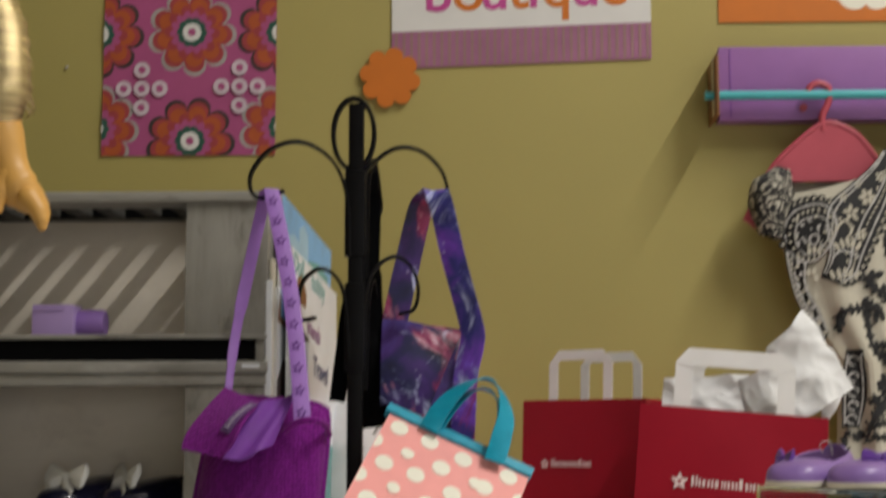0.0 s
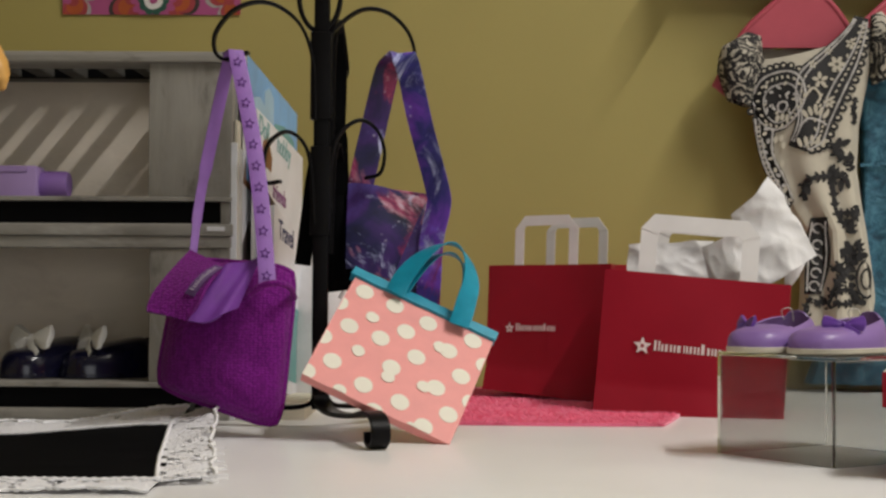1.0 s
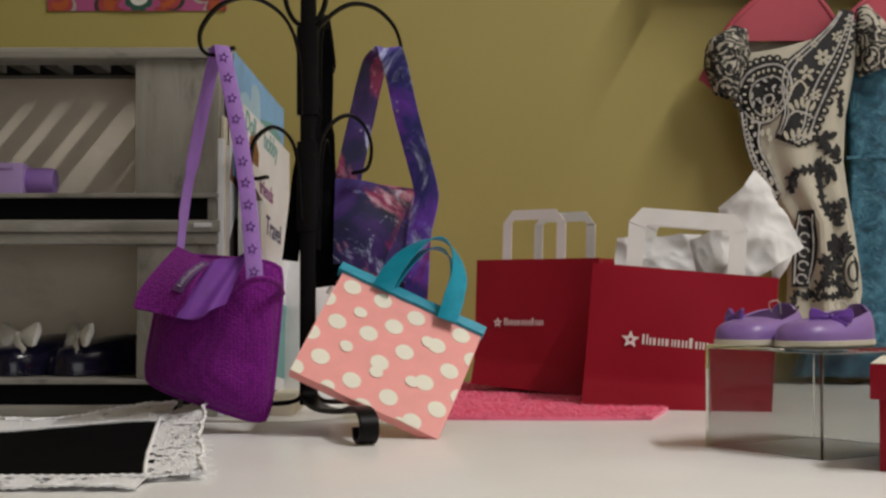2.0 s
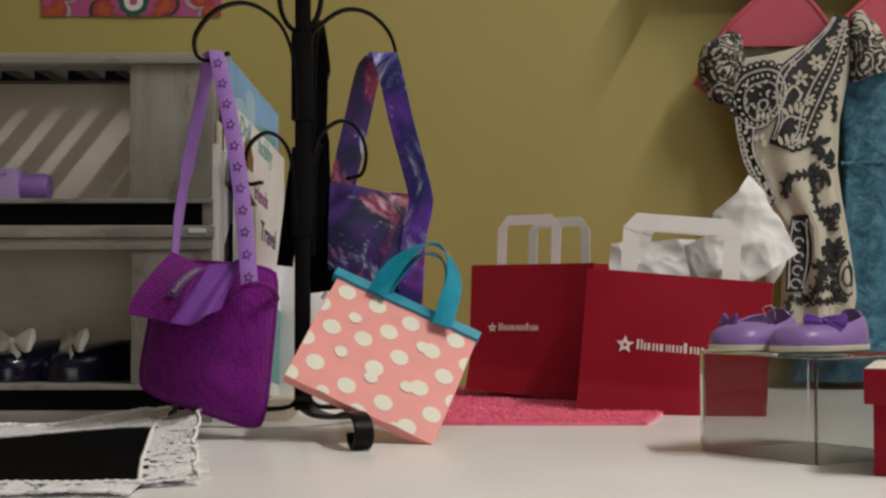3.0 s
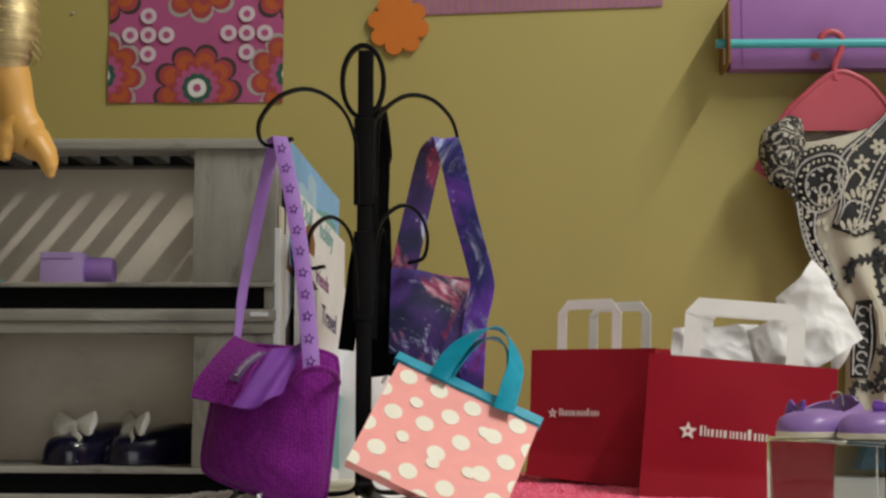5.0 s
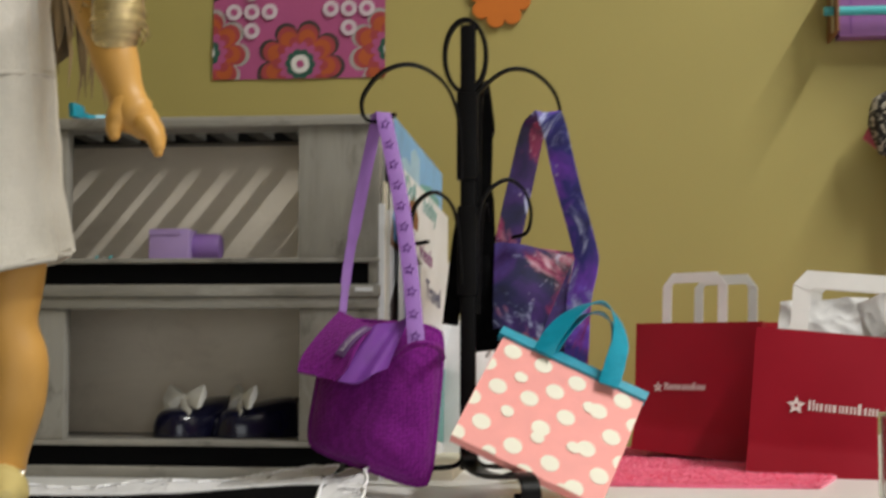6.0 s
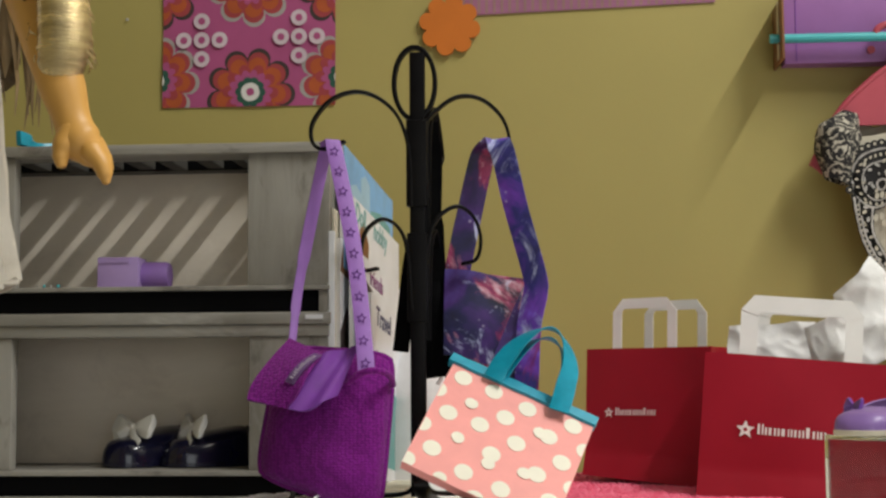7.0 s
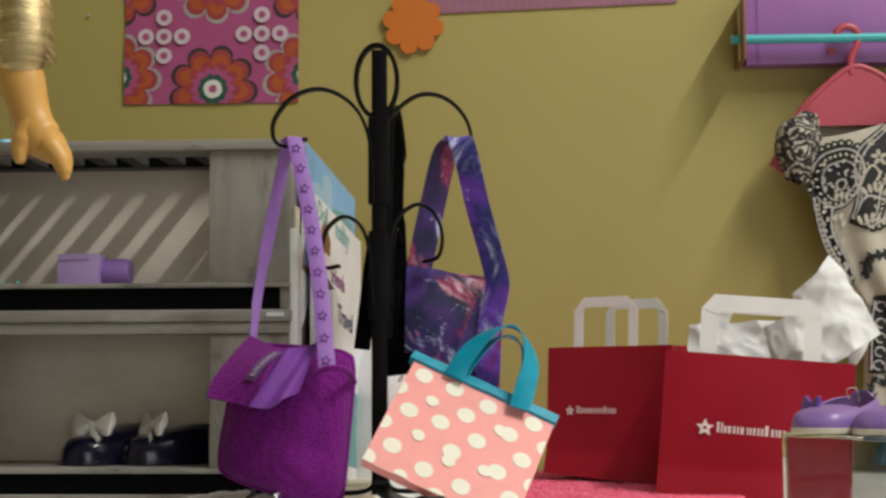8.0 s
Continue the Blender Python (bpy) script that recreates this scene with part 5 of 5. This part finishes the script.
def limb(points, radii, bm, slot, squash=1.0, per=5):
    pts = smooth_path(points, per)
    rad = []
    for i in range(len(radii) - 1):
        rad += [radii[i] + (radii[i + 1] - radii[i]) * (0.5 - 0.5 * math.cos(math.pi * k / per)) for k in range(per)]
    rad.append(radii[-1])
    # rounded ends
    a0, a1 = (pts[0] - pts[1]).normalized(), (pts[-1] - pts[-2]).normalized()
    r0, r1 = rad[0], rad[-1]
    pts = [pts[0] + a0 * r0 * 0.75, pts[0] + a0 * r0 * 0.5] + pts + [pts[-1] + a1 * r1 * 0.5, pts[-1] + a1 * r1 * 0.75]
    rad = [r0 * 0.30, r0 * 0.78] + rad + [r1 * 0.78, r1 * 0.30]
    rings = []
    for i, p in enumerate(pts):
        t = (pts[min(i + 1, len(pts) - 1)] - pts[max(i - 1, 0)]).normalized()
        s = Vector((0.0, 1.0, 0.0))
        s = (s - t * s.dot(t)).normalized()
        n = t.cross(s)
        rings.append([p + (n * math.cos(a) + s * squash * math.sin(a)) * rad[i] for a in (2 * math.pi * k / 18 for k in range(18))])
    return loft(rings, True, bm, slot)


DY = 0.80
bm = bmesh.new()
lx = (-0.3402, 0.8000, 0.1116)[0]
for x in (lx, lx - 0.046):
    limb([(x - 0.006, DY, 0.012), (x - 0.005, DY, 0.028), (x + 0.0005, DY + 0.001, 0.062), (x + 0.002, DY, 0.082), (x - 0.002, DY - 0.001, 0.104), (x, DY, 0.135), (x + 0.002, DY, 0.175)], [0.0130, 0.0142, 0.0182, 0.0180, 0.0160, 0.0178, 0.022], bm, 0)
    limb([(x - 0.020, DY + 0.012, 0.0105), (x - 0.010, DY, 0.012), (x + 0.004, DY - 0.018, 0.0105), (x + 0.011, DY - 0.034, 0.0085)], [0.010, 0.0145, 0.0155, 0.0085], bm, 4, 0.9)
    tube([(x - 0.013, DY - 0.014, 0.0215), (x + 0.001, DY - 0.018, 0.0235), (x + 0.013, DY - 0.012, 0.0205)], 0.0024, bm, 5)
cx = lx - 0.023
hem = []
for i in range(13):
    f = i / 12
    z = 0.128 + f * 0.165
    r = 0.0555 - 0.0175 * f ** 0.7
    hem.append([(cx + (r + 0.0022 * (1 - f) * math.sin(9 * a) + 0.0012 * math.sin(23 * a + 3 * f)) * math.cos(a), DY + (0.74 * r + 0.0022 * (1 - f) * math.cos(7 * a)) * math.sin(a), z + 0.016 * (1 - f) * math.cos(a - 0.3)) for a in (2 * math.pi * k / 56 for k in range(56))])
hem = [[crumple(q, 0.0022, 55, 1.0) for q in ring] for ring in hem]
loft(hem, True, bm, 1)
tube([(p[0], p[1], p[2]) for p in hem[0][::4]] + [hem[0][0]], 0.0022, bm, 1)
tube([(p[0], p[1], p[2]) for p in hem[8][::4]] + [hem[8][0]], 0.0018, bm, 1)
limb([(cx, DY, 0.285), (cx, DY, 0.32), (cx, DY, 0.345), (cx, DY, 0.362)], [0.040, 0.044, 0.038, 0.016], bm, 1, 0.7)
limb([(cx, DY, 0.355), (cx, DY, 0.372), (cx, DY, 0.40), (cx, DY, 0.43), (cx, DY, 0.452), (cx, DY, 0.460)], [0.016, 0.022, 0.046, 0.050, 0.034, 0.006], bm, 0)
sh = Vector((cx + 0.044, DY, 0.345))
limb([sh, (-0.2990, 0.788, 0.305), (-0.2850, 0.776, 0.275), (-0.2745, 0.770, 0.2507), (-0.2668, 0.769, 0.2275), (-0.2620, 0.768, 0.2165), (-0.2550, 0.768, 0.2090)], [0.016, 0.0150, 0.0138, 0.0130, 0.0103, 0.0116, 0.0082], bm, 0, 0.9)
for k in range(4):
    # fingers lying close together, the front one longest
    o = Vector((-0.0012 * k, 0.0046 * k, 0.0018 * k))
    limb([Vector((-0.2548, 0.7640, 0.2105)) + o, Vector((-0.2490, 0.7625, 0.2035)) + o * 0.9, Vector((-0.2465, 0.7620, 0.1975)) + o, Vector((-0.2458, 0.7620, 0.1935)) + o], [0.0066, 0.0052, 0.0042, 0.0026], bm, 0)
limb([(-0.2655, 0.7665, 0.2215), (-0.2688, 0.7635, 0.2140), (-0.2703, 0.7620, 0.2075), (-0.2700, 0.7615, 0.2030)], [0.0078, 0.0066, 0.0046, 0.0032], bm, 0)
limb([(-0.2790, 0.772, 0.318), (-0.2735, 0.768, 0.302), (-0.2712, 0.765, 0.285), (-0.2705, 0.765, 0.269), (-0.2735, 0.768, 0.2570)], [0.0125, 0.0135, 0.0142, 0.0145, 0.0130], bm, 2)
limb([(cx - 0.046, DY, 0.345), (cx - 0.06, DY, 0.30), (cx - 0.066, DY - 0.01, 0.25), (cx - 0.07, DY - 0.02, 0.20)], [0.017, 0.0165, 0.0135, 0.009], bm, 0)
rng = random.Random(9)
for k in range(110):
    # fringe strands of the cuff, wound round it and drooping
    f = rng.random()
    o = Vector((-0.2785, 0.771, 0.316)).lerp(Vector((-0.2715, 0.766, 0.258)), f)
    a0, span, r0 = rng.uniform(0, 6.28), rng.uniform(0.35, 0.9), 0.0138 + rng.uniform(0.0, 0.0030)
    pts = [o + Vector((math.cos(a0 + span * j / 3) * (r0 + 0.0009 * j), math.sin(a0 + span * j / 3) * r0 * 0.95, -0.0016 * j + rng.uniform(-0.0008, 0.0008))) for j in range(4)]
    sweep(pts, (0.2, rng.uniform(-0.5, 0.5), 1), [0.0012, 0.0014, 0.0010, 0.0003], 0.0003, bm, 2)
hair = []
for i in range(9):
    f = i / 8
    hair.append([(cx + 0.006 + (0.042 - 0.010 * f) * (1 + 0.05 * math.sin(11 * g + 3 * f)) * math.cos(g), DY + 0.036 + 0.024 * (1 + 0.08 * math.sin(13 * g)) * math.sin(g), 0.42 - 0.125 * f - 0.030 * f * f * abs(math.sin(8 * g + 1)) + 0.006 * f * math.sin(29 * g)) for g in (2 * math.pi * k / 60 for k in range(60))])
loft(hair, True, bm, 3)
for k in range(120):
    # curly strands
    a = rng.uniform(-0.7, 3.8)
    r0 = rng.uniform(0.030, 0.066)
    x, y = cx + 0.008 + math.cos(a) * r0, DY + 0.016 + abs(math.sin(a)) * r0 * 0.7
    z1, ph, cu = rng.uniform(0.232, 0.32), rng.uniform(0, 6.28), rng.uniform(0.001, 0.0035)
    pts = [(x + cu * math.sin(ph + j * 1.1) + 0.004 * j / 9, y + cu * math.cos(ph + j * 1.1), 0.43 + (z1 - 0.43) * j / 9) for j in range(10)]
    sweep(pts, (1, 0.4, 0), [0.0024] * 9 + [0.0005], 0.0008, bm, 3)
limb([(cx, DY + 0.008, 0.40), (cx, DY + 0.010, 0.43), (cx, DY + 0.006, 0.462)], [0.048, 0.053, 0.03], bm, 3)
solo("doll", bm, [M_SKIN, M_DRESS_WHITE, M_GOLD, M_HAIR, M_YELLOW_SHOE, M_SILVER], (cx, DY, 0.003), "fashion doll in a white dress with gold cuffs and yellow shoes", "doll")

# ---- black lace-edged cloth ----


def lace(name, hole):
    """Cotton lace: a fine net, denser motifs in it and rows of larger eyelets."""
    m, nt, b = nodes_of(name)
    vec = coords(nt)
    v = add(nt, "ShaderNodeTexVoronoi", Scale=hole)
    nt.links.new(vec, v.inputs["Vector"])
    fine = add(nt, "ShaderNodeTexVoronoi", Scale=hole * 2.6)
    nt.links.new(vec, fine.inputs["Vector"])
    gap = mathn(nt, "LESS_THAN", v.outputs["Distance"], 0.44)
    where = mathn(nt, "GREATER_THAN", noise_tex(nt, vec, 85, 2), 0.52)
    mesh_gap = mathn(nt, "LESS_THAN", fine.outputs["Distance"], 0.27)
    motif = mathn(nt, "GREATER_THAN", noise_tex(nt, vec, 130, 2), 0.47)
    holes = mathn(nt, "MAXIMUM", mathn(nt, "MULTIPLY", gap, where), mathn(nt, "MULTIPLY", mesh_gap, motif))
    nt.links.new(mathn(nt, "SUBTRACT", 1.0, holes), b.inputs["Alpha"])
    n = noise_tex(nt, coords(nt, (1, 0.4, 1)), 900, 3)
    nt.links.new(ramp(nt, n, [(0.35, (0.82, 0.82, 0.86)), (0.65, (0.96, 0.96, 0.99))]), b.inputs["Base Color"])
    b.inputs["Roughness"].default_value = 0.9
    bump(nt, b, mathn(nt, "ADD", n, fine.outputs["Distance"]), 0.9, 0.0008)
    return m


M_LACE_NET = lace("white_lace", 200.0)
cloth = thing("table_cloth", (-0.35, 0.82, 0), "black cloth with a white crocheted lace border on the table", "cloth")


def lift(x, y):
    """Height of the rumpled cloth."""
    r = max(0.0, 1 - math.hypot(x + 0.185, (y - 0.90) * 0.9) / 0.11)
    return 0.0016 + 0.0065 * r * r * (3 - 2 * r) + 0.0012 * max(0, noise.noise(Vector((x * 30, y * 30, 0))))


CF = bilinear((-0.62, 0.805, 0), (-0.1750, 0.876, 0), (-0.1405, 0.664, 0), (-0.62, 0.664, 0))


def on_cloth(u, v, up=0.0):
    p = CF(u, v)
    return Vector((p.x, p.y, lift(p.x, p.y) + up))


part("field", sheet(lambda u, v: on_cloth(u, v), 60, 24, -0.0008), M_BLACK_CLOTH, cloth)


def scallop(t, n, depth):
    return 1 + depth * abs(math.sin(t * n))


def lace_strip(name, inner, outer, nu, nv, waves, curl):
    def f(u, v):
        p, q = Vector(inner(u)), Vector(outer(u))
        w = v * scallop(u, waves, 0.10) if v > 0.5 else v
        r = p * (1 - w) + q * w
        return Vector((r.x, r.y, r.z + 0.0009 + curl * v * v + 0.0011 * math.sin(31 * u + 4 * v) * v))
    strip = part(name, sheet(f, nu, nv, -0.0006), M_LACE_NET, cloth, "white lace edging")
    for v in (0.02, 0.98):
        m = nu * 2
        part("picot_cord", tube([f(k / m, v) + Vector((0, 0, 0.0006)) for k in range(m + 1)], [0.0007 + 0.00045 * (k % 3 == 0) for k in range(m + 1)]), M_LACE, strip)
    return strip


lace_strip("lace_edge", lambda u: on_cloth(u, 0.995), lambda u: Vector(on_cloth(u, 1.0)) + Vector((0, -0.026, -0.001)), 160, 6, 90, 0.0)
lace_strip("lace_edge", lambda u: on_cloth(u, 0.005), lambda u: Vector(on_cloth(u, 0.0)) + Vector((0.0, 0.066 - 0.026 * u, 0.0038 + 0.0040 * math.sin(7 * u) + 0.0014 * math.sin(19 * u))), 160, 6, 90, 0.001)
lace_strip("lace_edge", lambda u: on_cloth(0.995 - 0.006 * math.sin(3.1 * u), -0.13 + 1.13 * u), lambda u: Vector(on_cloth(1.0, u)) + Vector((0.0185 + 0.003 * u, 0.008 + 0.03 * max(0, 1 - 3 * u), 0.0100 * max(0, 1 - 1.6 * u))), 60, 8, 24, 0.001)
bm = bmesh.new()
rng = random.Random(3)
for k in range(26):
    u = 0.45 + 0.55 * rng.random()
    p = Vector(on_cloth(1.0, u)) + Vector((0.0185, 0, 0.001 + 0.008 * max(0, 1 - 1.6 * u)))
    tube([p, p + Vector((rng.uniform(0.004, 0.012), rng.uniform(-0.004, 0.004), rng.uniform(-0.002, 0.001)))], 0.00035, bm)
part("fringe_thread", bm, M_LACE, cloth, "loose white lace threads")

# ---- magazines beside the shelf ----
holder = thing("magazine_holder", (-0.150, 1.10, 0), "slim white magazine holder against the grey shelf side", "holder")
part("back_board", box(-0.1618, -0.1598, 1.005, 1.235, 0.0, 0.205, 0.0005), M_CREAM_BOARD, holder)
part("front_post", box(-0.1643, -0.1590, 1.000, 1.004, 0.0, 0.1890, 0.0008), M_COVER, holder)
part("foot_board", box(-0.1595, -0.112, 1.005, 1.235, 0.0, 0.012, 0.0005), M_CREAM_BOARD, holder)


def magazine(front, back, z_bottom, z_top, cover, label, words=(), drop=0.020):
    """An upright magazine seen along its cover. front, back: (x, y) of the cover's near and far edges."""
    f, b = Vector((*front, 0)), Vector((*back, 0))
    out = Vector(((b - f).y, -(b - f).x, 0)).normalized()
    along = (b - f + Vector((0, 0, -drop))).normalized()
    t = thing("magazine", (f.x, f.y, z_bottom), label, "magazine", group="magazines in the holder")
    W = (b - f).length
    part("page_block", prism([(0.0005, z_bottom), (W - 0.0005, z_bottom), (W - 0.0005, z_top - 0.0006), (0.0005, z_top - 0.0006)], f - out * 0.003, along, (0, 0, 1), out * 0.0028), M_WHITE_PAPER, t, smooth=False)
    cv = part("cover", prism([(0, z_bottom), (W, z_bottom), (W, z_top), (0, z_top)], f, along, (0, 0, 1), out * 0.0004), cover, t, smooth=False)
    rot = Matrix((along, out.cross(along), out)).transposed().to_4x4()
    for word, u, z, size, m in words:
        letters(word, size, Matrix.Translation(f + along * (u * W) + out * 0.0006 + Vector((0, 0, z))) @ rot, m, cv, "title")
    return t, cv, f, along, out, W


t, cv, f, al, ou, W = magazine((-0.1555, 1.02), (-0.1410, 1.20), 0.165, 0.2520, M_SKY_COVER, "pale blue magazine at the top of the holder", [])
for x0_, x1_, z0_, z1_, m in ((0.08, 0.34, 0.214, 0.232, M_PALE_PRINT), (0.30, 0.48, 0.206, 0.246, M_PALE_PRINT), (0.50, 0.92, 0.220, 0.230, M_COVER_INK), (0.44, 0.98, 0.192, 0.212, M_PALE_PRINT), (0.86, 0.97, 0.170, 0.190, M_COVER), (0.04, 0.34, 0.17, 0.196, M_OCHRE_PRINT)):
    part("picture_print", prism([(x0_ * W, z0_), (x1_ * W, z0_), (x1_ * W, z1_ - 0.004), ((x0_ + x1_) / 2 * W, z1_), (x0_ * W, z1_ - 0.006)], f + ou * 0.0005, al, (0, 0, 1), ou * 0.0002), m, cv, smooth=False)
t, cv, f, al, ou, W = magazine((-0.1490, 1.02), (-0.1345, 1.185), 0.095, 0.2150, M_COVER, "white hobby magazine with a teal title in the holder",
    [("Doll", 0.03, 0.199, 0.020, M_COVER_INK), ("hobby", 0.40, 0.199, 0.020, M_COVER_INK)])
for poly, m in (([(0.10, 0.165), (0.26, 0.160), (0.30, 0.190), (0.20, 0.204), (0.12, 0.196)], M_BROWN_INK), ([(0.02, 0.17), (0.10, 0.17), (0.10, 0.188), (0.02, 0.19)], M_ORANGE_INK), ([(0.62, 0.150), (0.92, 0.150), (0.92, 0.153), (0.62, 0.153)], M_SIGN_PINK), ([(0.62, 0.143), (0.88, 0.143), (0.88, 0.146), (0.62, 0.146)], M_SIGN_PINK)):
    part("picture_print", prism([(x_ * W, z_) for x_, z_ in poly], f + ou * 0.0005, al, (0, 0, 1), ou * 0.0002), m, cv, smooth=False)
t, cv, f, al, ou, W = magazine((-0.1425, 1.02), (-0.1290, 1.17), 0.06, 0.1740, M_COVER, "white magazine with a plum title in the holder", [("friends", 0.15, 0.1575, 0.0165, M_VIOLET_INK)])
part("picture_print", prism([(0.02 * W, 0.07), (0.3 * W, 0.07), (0.34 * W, 0.150), (0.05 * W, 0.158)], f + ou * 0.0005, al, (0, 0, 1), ou * 0.0002), M_DARK_INK, cv, smooth=False)
t, cv, f, al, ou, W = magazine((-0.1365, 1.02), (-0.1225, 1.16), 0.02, 0.1480, M_COVER, "white travel magazine with a navy title in the holder", [("Travel", 0.10, 0.1275, 0.0195, M_NAVY_INK)])
part("picture_print", prism([(0.05 * W, 0.03), (0.95 * W, 0.03), (0.95 * W, 0.085), (0.05 * W, 0.085)], f + ou * 0.0005, al, (0, 0, 1), ou * 0.0002), M_COVER_INK, cv, smooth=False)

t, cv, f, al, ou, W = magazine((-0.1572, 1.012), (-0.1460, 1.19), 0.03, 0.186, M_COVER, "white pony magazine at the back of the holder")
for poly, m in (([(0.0, 0.085), (0.22, 0.09), (0.26, 0.130), (0.12, 0.140), (0.0, 0.120)], M_DARK_INK), ([(0.0, 0.162), (0.20, 0.160), (0.22, 0.178), (0.05, 0.183)], M_BROWN_INK)):
    part("picture_print", prism([(x_ * W, z_) for x_, z_ in poly], f + ou * 0.0005, al, (0, 0, 1), ou * 0.0002), m, cv, smooth=False)

# ---- white pouch on the table behind the rack ----
wp = thing("drawstring_bag", (-0.1119, 1.12, 0), "slumped white plastic drawstring bag behind the rack", "bag")
rings = []
for i in range(12):
    f = i / 11
    z = 0.1119 * f
    x, r = -0.1162 + 0.004 * f, 0.027 * (0.8 + 0.35 * math.sin(math.pi * (0.25 + 0.55 * f))) * (1 - 0.5 * f ** 5)
    rings.append([crumple((x + r * math.cos(a), 1.12 + r * 0.8 * math.sin(a), z + 0.006 * f * math.cos(a)), 0.0025, 60, 2.0) for a in (2 * math.pi * k / 32 for k in range(32))])
part("body", loft(rings), M_TISSUE, wp)
part("cord", tube(smooth_path([(-0.1052, 1.0850, 0.0920), (-0.0973, 1.0800, 0.0953), (-0.0915, 1.0800, 0.0903), (-0.0950, 1.0820, 0.0829)], 6), 0.0016), M_WHITE_PAPER, wp, "white drawstring cord")

# ---- small things on the shelf ----
lb = thing("small_box", (-0.3201, 1.03, 0.1516), "small lilac card box on the upper shelf", "box")
part("body", box(-0.3319, -0.3021, 1.020, 1.042, 0.1516, 0.1742, 0.0015), M_LILAC_BOX, lb)
part("lid_fold", box(-0.3311, -0.3084, 1.0192, 1.0199, 0.1700, 0.1735), M_LILAC_BOX, lb)
lr_ = thing("ribbon_roll", (-0.2968, 1.04, 0.1516), "purple card roll lying beside the lilac box", "roll")
part("roll", tube([(-0.3046, 1.035, 0.1617), (-0.3011, 1.035, 0.1617), (-0.2861, 1.036, 0.1617), (-0.2833, 1.036, 0.1617)], [0.0092, 0.0098, 0.0098, 0.0088]), M_LILAC_ROLL, lr_)
for px, m, r in ((-0.3643, M_TEAL_ROD, 0.0012), (-0.3597, M_SILVER, 0.0010), (-0.3543, M_TEAL_ROD, 0.0013), (-0.3690, M_SILVER, 0.0009)):
    b = bmesh.new()
    bmesh.ops.create_icosphere(b, subdivisions=2, radius=r, matrix=Matrix.Translation((px, 1.004, 0.1516 + r)))
    solo("bead", b, m, (px, 1.004, 0.1516), "tiny loose bead on the shelf edge", "bead", group="loose beads")
tc = thing("plastic_clip", (-0.3999, 1.0600, 0.2634), "small turquoise plastic hanger lying on the shelf top", "clip")
part("arm", sweep(smooth_path([(-0.3981, 1.0400, 0.2641), (-0.3954, 1.0500, 0.2634), (-0.3920, 1.0700, 0.2617), (-0.3614, 1.0900, 0.2658), (-0.3530, 1.0900, 0.2650)], 6), (0, 0.5, 1), [0.011] * 8 + [0.005] * 17, 0.004), M_TEAL, tc)

pin = bmesh.new()
bmesh.ops.create_icosphere(pin, subdivisions=2, radius=0.0016, matrix=Matrix.Translation((-0.4131, 1.3580, 0.4298)) @ Matrix.Diagonal((1, 0.5, 1, 1)))
solo("wall_pin", pin, M_INK_LINE, (-0.4131, 1.3580, 0.4298), "tiny white pin head stuck in the wall", "pin")
